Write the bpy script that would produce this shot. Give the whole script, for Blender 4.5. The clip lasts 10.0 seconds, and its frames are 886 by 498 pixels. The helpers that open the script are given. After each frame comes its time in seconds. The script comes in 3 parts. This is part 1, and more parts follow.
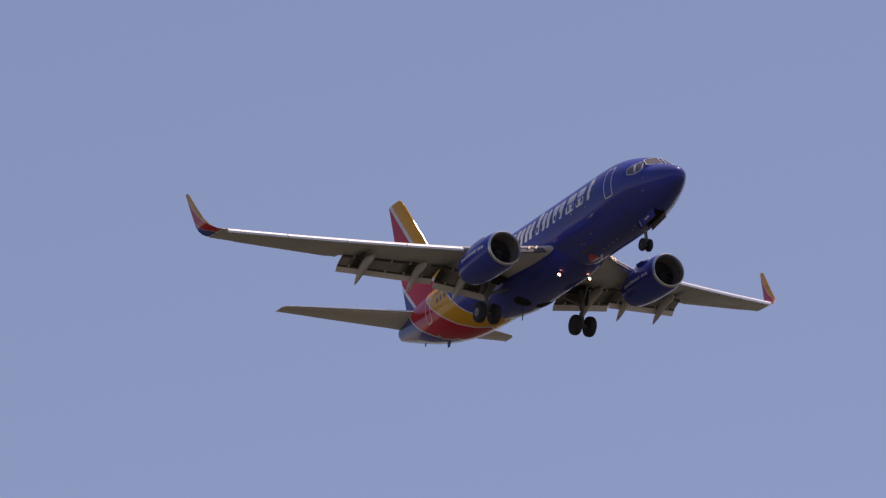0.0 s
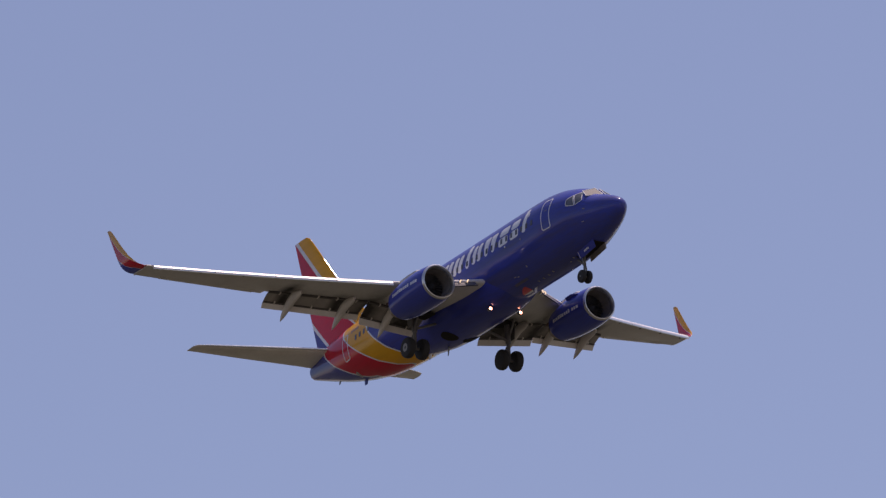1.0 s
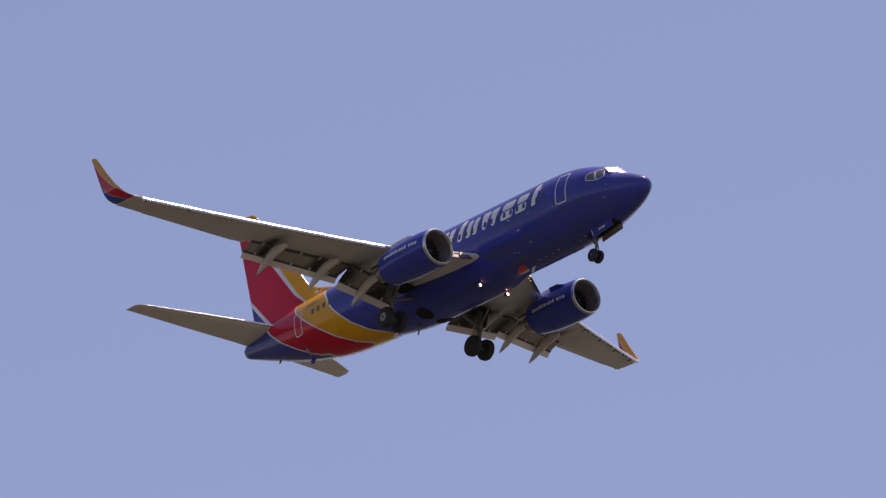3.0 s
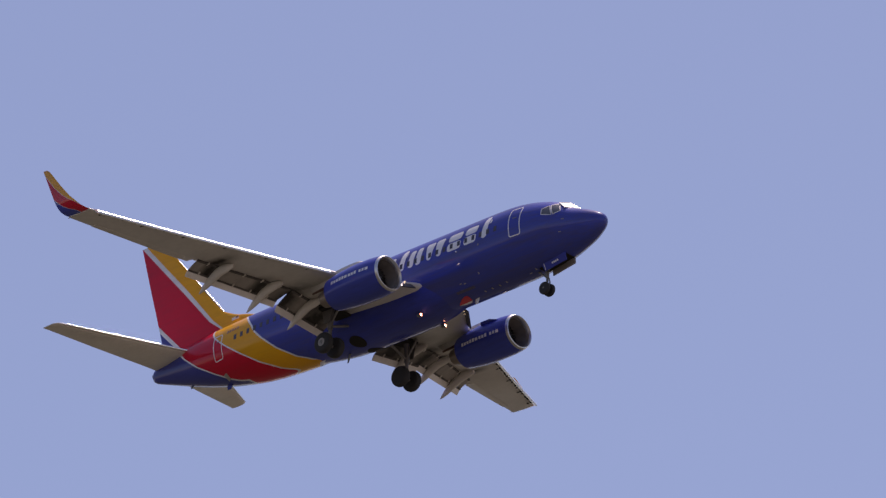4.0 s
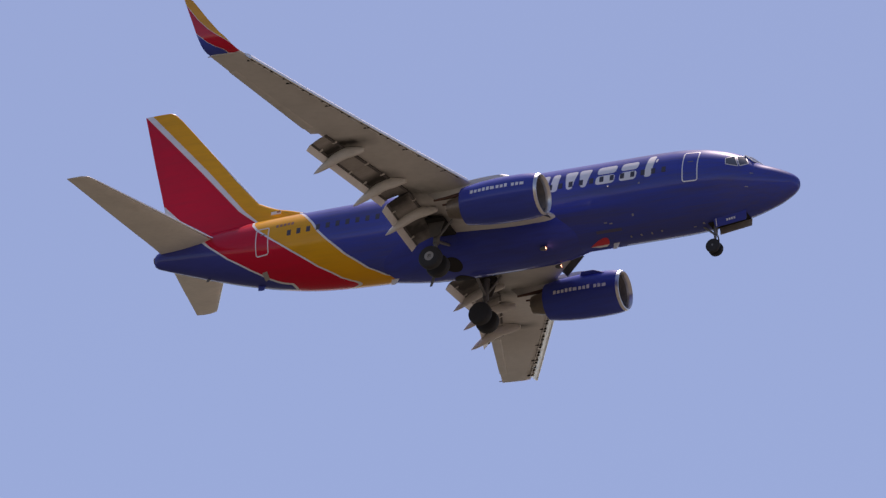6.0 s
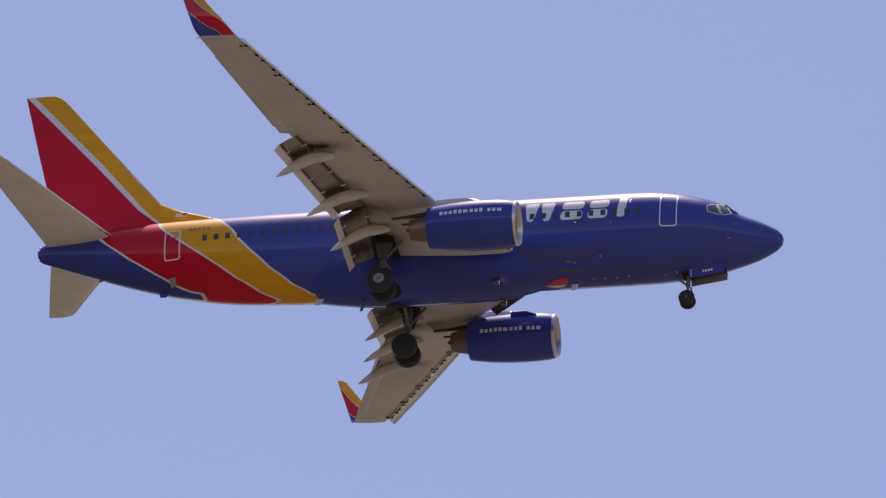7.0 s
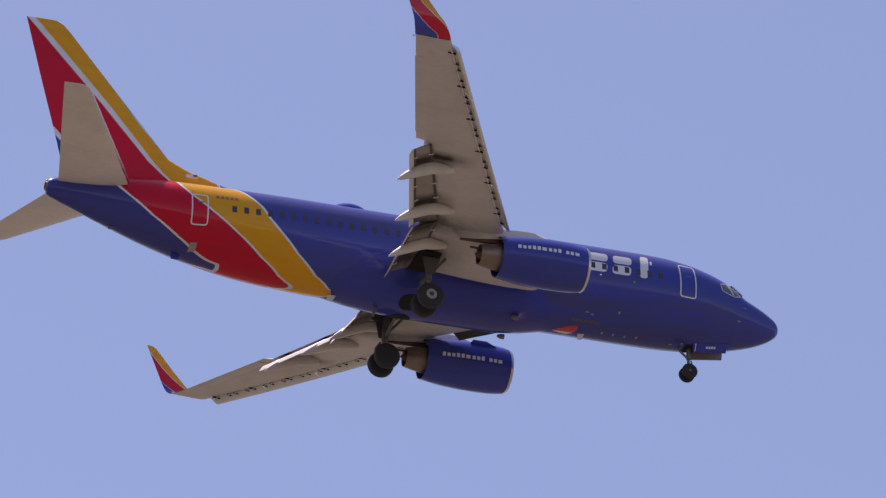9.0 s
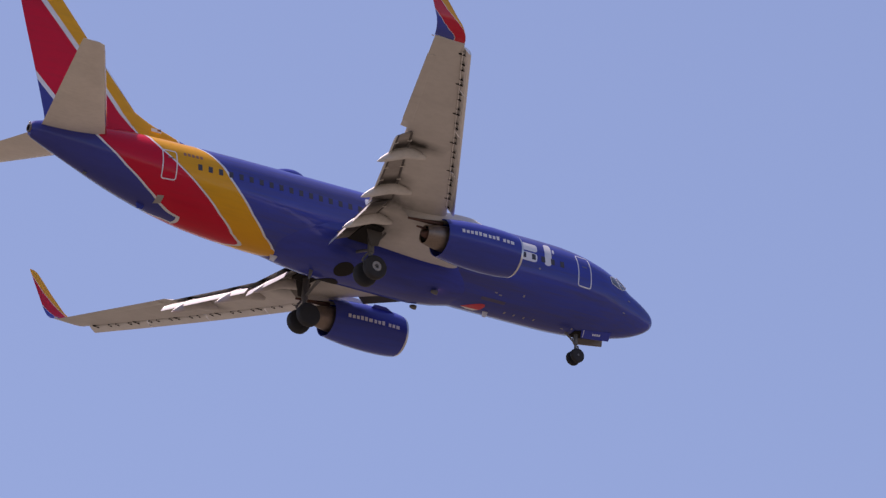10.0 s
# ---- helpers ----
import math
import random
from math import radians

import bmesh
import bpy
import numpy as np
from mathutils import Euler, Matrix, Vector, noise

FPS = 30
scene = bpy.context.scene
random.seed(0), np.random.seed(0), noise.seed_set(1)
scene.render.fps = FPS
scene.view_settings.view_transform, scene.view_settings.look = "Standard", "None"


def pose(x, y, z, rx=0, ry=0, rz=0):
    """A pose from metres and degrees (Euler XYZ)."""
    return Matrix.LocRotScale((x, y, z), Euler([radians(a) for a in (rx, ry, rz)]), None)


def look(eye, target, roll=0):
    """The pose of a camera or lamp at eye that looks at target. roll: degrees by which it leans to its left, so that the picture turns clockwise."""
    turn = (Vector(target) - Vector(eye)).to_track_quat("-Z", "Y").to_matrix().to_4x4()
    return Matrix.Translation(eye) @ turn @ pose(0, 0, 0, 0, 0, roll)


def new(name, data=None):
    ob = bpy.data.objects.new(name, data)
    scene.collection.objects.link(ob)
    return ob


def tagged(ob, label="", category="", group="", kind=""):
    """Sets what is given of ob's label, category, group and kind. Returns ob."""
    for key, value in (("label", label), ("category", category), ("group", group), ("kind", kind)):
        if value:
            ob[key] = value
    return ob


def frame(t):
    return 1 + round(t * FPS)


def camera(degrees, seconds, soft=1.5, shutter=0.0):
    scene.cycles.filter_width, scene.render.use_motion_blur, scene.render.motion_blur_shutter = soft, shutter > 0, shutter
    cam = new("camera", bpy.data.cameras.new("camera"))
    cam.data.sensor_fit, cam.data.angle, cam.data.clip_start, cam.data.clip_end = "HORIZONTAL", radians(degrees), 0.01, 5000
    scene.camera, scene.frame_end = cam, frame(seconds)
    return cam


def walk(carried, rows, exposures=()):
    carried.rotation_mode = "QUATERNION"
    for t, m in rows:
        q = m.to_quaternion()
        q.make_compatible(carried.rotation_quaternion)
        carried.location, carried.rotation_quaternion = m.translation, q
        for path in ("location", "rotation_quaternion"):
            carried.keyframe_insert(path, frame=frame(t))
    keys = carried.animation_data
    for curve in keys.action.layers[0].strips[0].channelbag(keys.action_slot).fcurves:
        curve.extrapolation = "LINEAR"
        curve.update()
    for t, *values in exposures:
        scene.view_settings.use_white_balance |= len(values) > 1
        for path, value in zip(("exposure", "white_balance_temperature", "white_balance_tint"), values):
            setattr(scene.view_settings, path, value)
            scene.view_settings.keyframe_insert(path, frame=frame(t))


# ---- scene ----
TURNS = [  # seconds, and the three angles of the camera in degrees
    (0.00, 110.6753, 0.8811, 63.2096),
    (0.25, 110.6345, 1.3299, 62.1388),
    (0.50, 110.6559, 1.7902, 61.1420),
    (0.75, 110.8652, 2.3827, 60.4718),
    (1.00, 111.1770, 2.7857, 59.8393),
    (1.25, 111.5425, 2.6251, 58.9901),
    (1.50, 111.9355, 2.1947, 57.9872),
    (1.75, 112.2641, 1.6626, 56.7031),
    (2.00, 112.7034, 1.0251, 55.4276),
    (2.25, 113.5382, 0.2601, 54.5414),
    (2.50, 114.3935, -0.3989, 53.5728),
    (2.75, 114.8678, -0.6999, 52.0641),
    (3.00, 115.3368, -0.7642, 50.3620),
    (3.20, 115.8853, -0.6723, 49.0688),
    (3.45, 116.4435, -0.5320, 47.2237),
    (3.70, 116.8355, -0.3723, 45.2432),
    (3.90, 117.0361, -0.2665, 43.7343),
    (4.10, 117.1520, -0.2094, 42.3814),
    (4.30, 117.2020, -0.2283, 41.2172),
    (4.50, 117.1894, -0.3208, 40.1675),
    (4.75, 117.4454, -0.4762, 37.5704),
    (5.00, 117.9566, -0.8075, 34.3506),
    (5.25, 118.8154, -1.5740, 31.3347),
    (5.50, 119.5855, -2.3140, 28.4618),
    (5.75, 119.6212, -2.5327, 25.9102),
    (6.00, 119.6822, -2.6676, 23.2021),
    (6.20, 120.2132, -2.9336, 20.6283),
    (6.45, 120.7079, -2.8978, 17.3481),
    (6.70, 120.9847, -2.4819, 14.0289),
    (6.90, 121.0730, -1.9687, 11.3623),
    (7.05, 121.0802, -1.5241, 9.3603),
    (7.30, 121.0244, -0.7555, 6.0204),
    (7.50, 120.9222, -0.1174, 3.3501),
    (7.75, 121.1285, 0.1633, 0.0519),
    (8.00, 121.2089, 0.3070, -3.3542),
    (8.20, 120.8266, 0.6411, -6.2392),
    (8.50, 120.0088, 1.2557, -10.9113),
    (8.75, 119.5934, 0.9523, -14.9079),
    (9.00, 119.1948, 0.8319, -18.5170),
    (9.20, 118.7128, 1.5917, -20.8062),
    (9.50, 118.0706, 0.8169, -25.4866),
    (9.75, 117.4680, 0.7391, -28.6351),
    (10.00, 116.8141, 0.8748, -31.4290),
]
FLIGHT = [  # seconds, and the place of the aircraft's nose datum in metres
    (0.00, -314.218, 174.928, 141.904),
    (0.25, -306.975, 177.328, 140.018),
    (0.50, -301.062, 180.476, 138.853),
    (0.75, -299.068, 185.794, 139.532),
    (1.00, -298.547, 192.013, 141.560),
    (1.25, -297.855, 198.341, 144.907),
    (1.50, -297.176, 204.770, 149.305),
    (1.75, -296.924, 211.543, 155.044),
    (2.00, -294.768, 217.110, 160.426),
    (2.25, -287.984, 219.516, 163.654),
    (2.50, -278.161, 220.210, 165.310),
    (2.75, -265.191, 219.360, 164.834),
    (3.00, -251.435, 218.842, 163.857),
    (3.20, -241.819, 220.289, 163.930),
    (3.45, -233.519, 226.405, 166.145),
    (3.70, -228.765, 236.719, 170.362),
    (3.90, -225.091, 245.566, 173.707),
    (4.10, -219.531, 252.940, 175.813),
    (4.30, -210.240, 256.993, 175.560),
    (4.50, -197.370, 257.879, 173.042),
    (4.75, -180.251, 258.376, 169.994),
    (5.00, -163.991, 259.934, 168.467),
    (5.25, -151.546, 265.496, 170.873),
    (5.50, -139.203, 270.703, 173.606),
    (5.75, -123.489, 271.417, 172.954),
    (6.00, -106.646, 269.916, 171.641),
    (6.20, -93.268, 267.876, 171.361),
    (6.45, -76.121, 266.328, 170.028),
    (6.70, -58.536, 265.789, 167.712),
    (6.90, -44.282, 265.650, 165.604),
    (7.05, -33.550, 265.500, 164.102),
    (7.30, -15.707, 264.751, 162.178),
    (7.50, -1.477, 263.688, 161.177),
    (7.75, 16.093, 262.435, 159.151),
    (8.00, 33.965, 261.946, 156.483),
    (8.20, 48.872, 262.596, 154.045),
    (8.50, 69.492, 260.239, 154.340),
    (8.75, 86.813, 258.900, 153.774),
    (9.00, 103.685, 257.744, 152.943),
    (9.20, 116.418, 256.654, 152.452),
    (9.50, 136.090, 255.697, 151.777),
    (9.75, 152.446, 254.672, 151.800),
    (10.00, 168.788, 253.562, 152.039),
]
LENS = 6.8499
ATTITUDE = (1.544, 0.559, 0.000)


# ---------------------------------------------------------------- camera and its turns
EYE = (0.0, 0.0, 1.7)
cam = camera(LENS, 10.0, soft=1.35)
walk(cam, [(t, pose(*EYE, rx, ry, rz)) for t, rx, ry, rz in TURNS],
     exposures=[(0.0, -0.22, 7500, 32), (1.0, -0.11, 7500, 32), (2.5, -0.12, 7500, 32), (3.0, 0.0, 7500, 32), (4.5, 0.10, 7500, 32),
                (5.5, 0.17, 7400, 30), (6.0, 0.20, 7300, 28), (7.5, 0.24, 7300, 28), (8.0, 0.30, 7280, 29), (8.5, 0.30, 7250, 30), (9.0, 0.25, 7220, 31), (9.5, 0.30, 7180, 32), (10.0, 0.29, 7150, 32)])

# ---------------------------------------------------------------- daylight
SUN_WAY = Vector((-0.115, 0.33, 0.94)).normalized()      # towards the sun
world = bpy.data.worlds.new("sky")
scene.world = world
world.use_nodes = True
wn = world.node_tree.nodes
sky = wn.new("ShaderNodeTexSky")
sky.sky_type = "NISHITA"
sky.sun_disc = False
sky.sun_elevation = math.asin(SUN_WAY.z)
sky.sun_rotation = math.atan2(SUN_WAY.x, SUN_WAY.y)
sky.air_density, sky.dust_density, sky.ozone_density, sky.altitude = 1.0, 0.6, 3.0, 200
wn["Background"].inputs["Strength"].default_value = 0.12
world.node_tree.links.new(sky.outputs[0], wn["Background"].inputs["Color"])
sun_data = bpy.data.lights.new("sun", "SUN")
sun_data.energy, sun_data.angle, sun_data.color = 4.7, radians(0.53), (1.0, 0.95, 0.88)
sun = new("sun", sun_data)
sun.matrix_world = look(Vector((0, 0, 400)), Vector((0, 0, 400)) - SUN_WAY)


# ---------------------------------------------------------------- materials
def node_material(name):
    m = bpy.data.materials.new(name)
    m.use_nodes = True
    return m, m.node_tree.nodes, m.node_tree.links, m.node_tree.nodes["Principled BSDF"]


def mixed(nodes, links, a, b, fac):
    """A colour mix; a, b: a colour or an output, fac: an output."""
    n = nodes.new("ShaderNodeMix")
    n.data_type = "RGBA"
    links.new(fac, n.inputs[0])
    for v, s in ((a, n.inputs[6]), (b, n.inputs[7])):
        if isinstance(v, tuple):
            s.default_value = (*v, 1)
        else:
            links.new(v, s)
    return n.outputs[2]


def maths(nodes, links, op, a, b=0.0):
    n = nodes.new("ShaderNodeMath")
    n.operation = op
    for v, s in ((a, n.inputs[0]), (b, n.inputs[1])):
        if isinstance(v, (int, float)):
            s.default_value = v
        else:
            links.new(v, s)
    return n.outputs[0]


def soil(nodes, links, colour, amount, scale, stretch=(1, 1, 1), dark=(0.05, 0.045, 0.04)):
    """Streaks of dirt over a colour, at two scales."""
    tc = nodes.new("ShaderNodeTexCoord")
    mp = nodes.new("ShaderNodeMapping")
    mp.inputs["Scale"].default_value = stretch
    links.new(tc.outputs["Object"], mp.inputs[0])
    out = colour
    for k, part_of in ((1.0, 0.6), (7.0, 0.4)):
        nz = nodes.new("ShaderNodeTexNoise")
        nz.inputs["Scale"].default_value = scale * k
        nz.inputs["Detail"].default_value = 5
        links.new(mp.outputs[0], nz.inputs["Vector"])
        mr = nodes.new("ShaderNodeMapRange")
        mr.inputs[1].default_value, mr.inputs[2].default_value = 0.42, 0.75
        mr.inputs[3].default_value, mr.inputs[4].default_value = 0.0, amount * part_of
        links.new(nz.outputs[0], mr.inputs[0])
        out = mixed(nodes, links, out, dark, mr.outputs[0])
    return out


def surface(name, colour, rough=0.4, metal=0.0, coat=0.0, dirt=0.15, scale=1.0, stretch=(1, 1, 1), bump=0.0, gloss=0.5):
    m, nodes, links, b = node_material(name)
    links.new(soil(nodes, links, colour, dirt, scale, stretch), b.inputs["Base Color"])
    b.inputs["Roughness"].default_value, b.inputs["Metallic"].default_value = rough, metal
    b.inputs["Coat Weight"].default_value, b.inputs["Coat Roughness"].default_value = coat, 0.07
    b.inputs["Specular IOR Level"].default_value = gloss
    if bump:
        nz = nodes.new("ShaderNodeTexNoise")
        nz.inputs["Scale"].default_value = 9.0
        bp = nodes.new("ShaderNodeBump")
        bp.inputs["Strength"].default_value, bp.inputs["Distance"].default_value = bump, 0.01
        links.new(nz.outputs[0], bp.inputs["Height"])
        links.new(bp.outputs[0], b.inputs["Normal"])
    return m


def soot_and_shade(m, marks, x0, x1, amount):
    """Soot and painted shade beside the flap tracks and near the wing root: dark bands along the chord at the spans of
    marks, from x0 aft to x1.
    """
    nodes, links = m.node_tree.nodes, m.node_tree.links
    b = nodes["Principled BSDF"]
    tc = nodes.new("ShaderNodeTexCoord")
    sp = nodes.new("ShaderNodeSeparateXYZ")
    links.new(tc.outputs["Object"], sp.inputs[0])
    nz = nodes.new("ShaderNodeTexNoise")
    nz.inputs["Scale"].default_value = 2.5
    links.new(tc.outputs["Object"], nz.inputs["Vector"])
    span = maths(nodes, links, "ABSOLUTE", sp.outputs[1])
    total = None
    for y, wide in marks:
        d = maths(nodes, links, "ABSOLUTE", maths(nodes, links, "SUBTRACT", span, y))
        band = nodes.new("ShaderNodeMapRange")
        band.inputs[1].default_value, band.inputs[2].default_value = wide, 0.0
        links.new(d, band.inputs[0])
        total = band.outputs[0] if total is None else maths(nodes, links, "MAXIMUM", total, band.outputs[0])
    along = nodes.new("ShaderNodeMapRange")
    along.inputs[1].default_value, along.inputs[2].default_value = x0, x1
    links.new(sp.outputs[0], along.inputs[0])
    f = maths(nodes, links, "MULTIPLY", total, along.outputs[0])
    f = maths(nodes, links, "MULTIPLY", f, maths(nodes, links, "ADD", nz.outputs[0], amount - 0.45))
    old = b.inputs["Base Color"].links[0].from_socket
    links.new(mixed(nodes, links, old, (0.035, 0.03, 0.026), f), b.inputs["Base Color"])


BLUE, RED, YELLOW, PALE = (0.047, 0.070, 0.38), (0.64, 0.007, 0.030), (0.80, 0.37, 0.014), (0.72, 0.74, 0.78)


SOOTY_BLUE = (0.050, 0.060, 0.28)


def edge_of(nodes, links, z, table, lo, hi):
    """x as a function of z, from a short table of (z, x); x runs from lo to hi."""
    z0, z1 = table[0][0], table[-1][0]
    mr = nodes.new("ShaderNodeMapRange")
    mr.inputs[1].default_value, mr.inputs[2].default_value = z0, z1
    links.new(z, mr.inputs[0])
    ramp = nodes.new("ShaderNodeValToRGB")
    el = ramp.color_ramp.elements
    while len(el) < len(table):
        el.new(0.5)
    for e, (zz, xx) in zip(el, table):
        v = (xx - lo) / (hi - lo)
        e.position, e.color = (zz - z0) / (z1 - z0), (v, v, v, 1)
    links.new(mr.outputs[0], ramp.inputs[0])
    back = maths(nodes, links, "MULTIPLY", ramp.outputs[0], hi - lo)
    return maths(nodes, links, "ADD", back, lo)


def livery(name, bands, lo, hi, first, dirt=0.22, streaks=0.0, coat=0.5):
    """Paint whose bands follow curved edges along x. bands: (table of the edge, colour behind it), front to back."""
    m, nodes, links, b = node_material(name)
    tc = nodes.new("ShaderNodeTexCoord")
    sp = nodes.new("ShaderNodeSeparateXYZ")
    links.new(tc.outputs["Object"], sp.inputs[0])
    out = soil(nodes, links, first, streaks, 0.9, (0.09, 1, 1.6), dark=(0.085, 0.075, 0.085)) if streaks else first
    for table, colour in bands:
        x = edge_of(nodes, links, sp.outputs[2], table, lo, hi)
        behind = maths(nodes, links, "LESS_THAN", sp.outputs[0], x)
        out = mixed(nodes, links, out, colour, behind)
    links.new(soil(nodes, links, out, dirt, 0.6, (0.16, 1, 1.7), dark=(0.03, 0.027, 0.035)), b.inputs["Base Color"])
    b.inputs["Roughness"].default_value, b.inputs["Specular IOR Level"].default_value = 0.38, 0.015
    b.inputs["Coat Weight"].default_value, b.inputs["Coat Roughness"].default_value = coat, 0.07
    return m


def shifted(table, d):
    return [(z, x + (d[i] if isinstance(d, list) else d)) for i, (z, x) in enumerate(table)]


# edges of the bands on the body and fin: (z, x)
EDGE_YELLOW = [(-2.3, -19.5), (-2.131, -19.6), (-2.12, -19.88), (-2.08, -20.2), (-1.85, -20.91), (-1.26, -21.84), (-0.49, -22.69), (0.0, -23.15), (0.55, -23.5), (1.21, -24.08), (1.85, -24.75), (2.2, -24.95), (2.4, -22.0), (9.0, -22.0)]
EDGE_RED = [(-2.3, -21.3), (-2.10, -21.42), (-2.085, -21.65), (-2.06, -21.9), (-1.95, -22.38), (-1.5, -23.35), (-0.74, -24.5), (0.06, -25.6), (0.76, -26.45), (1.21, -26.8), (1.9, -27.05), (2.66, -27.86), (5.05, -29.82), (9.0, -33.32)]
EDGE_TAIL = [(-2.3, -24.2), (-1.72, -25.0), (-1.66, -25.32), (-1.57, -25.66), (-1.42, -26.08), (-0.99, -26.93), (-0.3, -28.07), (0.53, -29.12), (2.0, -30.5), (3.8, -32.25), (9.0, -37.0)]
paint = livery("banded paint", [
    (EDGE_YELLOW, PALE), (shifted(EDGE_YELLOW, -0.13), YELLOW),
    (EDGE_RED, PALE), (shifted(EDGE_RED, [-0.13] * 11 + [-0.26] + [-0.34] * 2), RED),
    (EDGE_TAIL, PALE), (shifted(EDGE_TAIL, [-0.13] * 8 + [-0.3] * 3), SOOTY_BLUE)], -40, -15, BLUE, streaks=0.9)
# edges of the bands on the winglets
WINGLET_RED = [(0.8, -20.2), (1.0, -20.36), (1.28, -20.72), (1.6, -21.20), (1.95, -21.64), (2.5, -22.16), (3.3, -22.74), (3.9, -23.1)]
WINGLET_BLUE = [(0.8, -20.75), (0.97, -20.90), (1.05, -21.05), (1.15, -21.35), (1.35, -21.7), (1.8, -22.2), (3.9, -24.0)]
winglet_paint = livery("banded winglet paint", [
    (WINGLET_RED, PALE), (shifted(WINGLET_RED, -0.03), RED),
    (WINGLET_BLUE, PALE), (shifted(WINGLET_BLUE, -0.03), BLUE)], -25, -15, YELLOW, coat=1.0)
blue = surface("blue gloss paint", BLUE, 0.38, gloss=0.015, coat=0.5, dirt=0.42, scale=0.7, stretch=(0.16, 1, 1.7))
white_paint = surface("white lettering paint", (0.75, 0.75, 0.77), 0.35, coat=0.4, dirt=0.05)
grimy_blue = surface("oil-streaked blue paint", (0.046, 0.064, 0.36), 0.42, gloss=0.015, coat=0.45, dirt=0.55, scale=0.8, stretch=(0.16, 1, 1.7))
red_paint = surface("red enamel", RED, 0.35, coat=0.4, dirt=0.05)
wing_grey = surface("grey wing paint", (0.62, 0.59, 0.55), 0.45, gloss=0.25, dirt=0.2, scale=0.6, stretch=(0.6, 1.1, 1))
flap_grey = surface("soiled flap paint", (0.37, 0.34, 0.31), 0.5, gloss=0.25, dirt=0.5, scale=0.9, stretch=(0.5, 2.5, 1))
tail_grey = surface("grey tail paint", (0.76, 0.71, 0.64), 0.45, gloss=0.25, dirt=0.2, scale=0.8, stretch=(0.6, 1.2, 1))
fairing_grey = surface("grey fairing paint", (0.66, 0.62, 0.57), 0.42, gloss=0.3, dirt=0.3, scale=1.2, stretch=(0.5, 2.0, 1))
# soot, with the shade by fairings, engine and wing root painted in
soot_and_shade(wing_grey, ((5.1, 1.0), (2.9, 1.7)), -14.8, -17.2, 1.05)
soot_and_shade(wing_grey, ((9.5, .5), (6.8, .55)), -16.7, -18.2, 1.1)
soot_and_shade(flap_grey, ((9.45, .5), (6.75, .6), (5.2, 1.0), (2.9, 1.6)), -16.3, -17.4, 1.1)
aft_flap_grey = surface("pale flap paint", (0.77, 0.74, 0.71), 0.35, gloss=0.5, dirt=0.15, scale=1.5, stretch=(0.5, 2.0, 1))
# pale trim; along the slats it paints the sunlight in the gap
pale_trim_gap_light = surface("pale trim paint and slat-gap light", (0.78, 0.76, 0.73), 0.4, dirt=0.25, scale=4.0)
# near-black colour paints the shade inside bays, ducts and throats; also on slat tracks
shade_and_track_dark = surface("dark tone of cavity shade and slat tracks", (0.030, 0.028, 0.027), 0.8, dirt=0.3, gloss=0.05)
metal = surface("bare aluminium", (0.78, 0.78, 0.79), 0.24, metal=1.0, dirt=0.08, scale=2.0)
# dark grey for the painted shade of flap gaps, and for the strut doors
gap_shade_and_door_dark = surface("grimy dark of flap-gap shade and strut doors", (0.10, 0.092, 0.085), 0.7, dirt=0.5, scale=3.0)
slat_metal = surface("brushed slat metal", (0.82, 0.81, 0.79), 0.33, metal=0.7, dirt=0.12, scale=2.0)
mirror_metal = surface("polished reflector", (0.85, 0.85, 0.85), 0.06, metal=1.0, dirt=0.0)
hub_grey = surface("wheel hub paint", (0.32, 0.31, 0.30), 0.45, dirt=0.5, scale=5.0)
steel = surface("gear steel", (0.17, 0.165, 0.16), 0.5, metal=0.2, dirt=0.35, scale=4.0)
hot_metal = surface("heat-stained nozzle metal", (0.27, 0.215, 0.175), 0.45, metal=0.85, dirt=0.5, scale=2.5)
rubber = surface("tyre rubber", (0.036, 0.036, 0.038), 0.75, gloss=0.25, dirt=0.2, scale=5.0, bump=0.2)
window_glass = surface("dark window glass", (0.09, 0.09, 0.10), 0.08, dirt=0.0, gloss=1.0)
screen_glass = surface("windscreen glass", (0.012, 0.014, 0.02), 0.24, dirt=0.0)
scuffed = surface("scuffed blue paint", (0.075, 0.068, 0.15), 0.5, coat=0.2, dirt=0.5, scale=3.0)
number_paint = surface("faded brown number paint", (0.30, 0.12, 0.06), 0.4, coat=0.3, dirt=0.1)
outer_door = surface("dull inner face of a door", (0.30, 0.26, 0.24), 0.5, dirt=0.4, scale=3.0)
cabin_glass = surface("cabin window glass", (0.06, 0.055, 0.07), 0.12, dirt=0.05)
# scorched exhaust parts; also colours the bar that paints the pylon's shade
scorched = surface("scorched metal and pylon shade", (0.13, 0.065, 0.05), 0.55, metal=0.5, dirt=0.4, scale=4.0)
# dark colour stands for the shaded face of the leading-edge flap
shaded_panel = surface("panel colour darkened for shade", (0.055, 0.053, 0.07), 0.5, dirt=0.4, scale=3.0)
liner_grey = surface("inlet liner paint", (0.20, 0.185, 0.18), 0.6, dirt=0.3, scale=3.0)
lip_metal = surface("weathered lip metal", (0.66, 0.65, 0.64), 0.34, metal=0.9, dirt=0.2, scale=3.0)
fan_metal = surface("fan titanium", (0.16, 0.16, 0.17), 0.45, metal=0.8, dirt=0.2)


def lamp_glass(name, colour, strength):
    m, nodes, links, b = node_material(name)
    b.inputs["Emission Color"].default_value = (*colour, 1)
    b.inputs["Emission Strength"].default_value = strength
    return m


lamp_warm = lamp_glass("lit lamp lens", (1.0, 0.42, 0.26), 14.0)
lamp_root = lamp_glass("lit landing lamp lens", (1.0, 0.80, 0.45), 1.1)


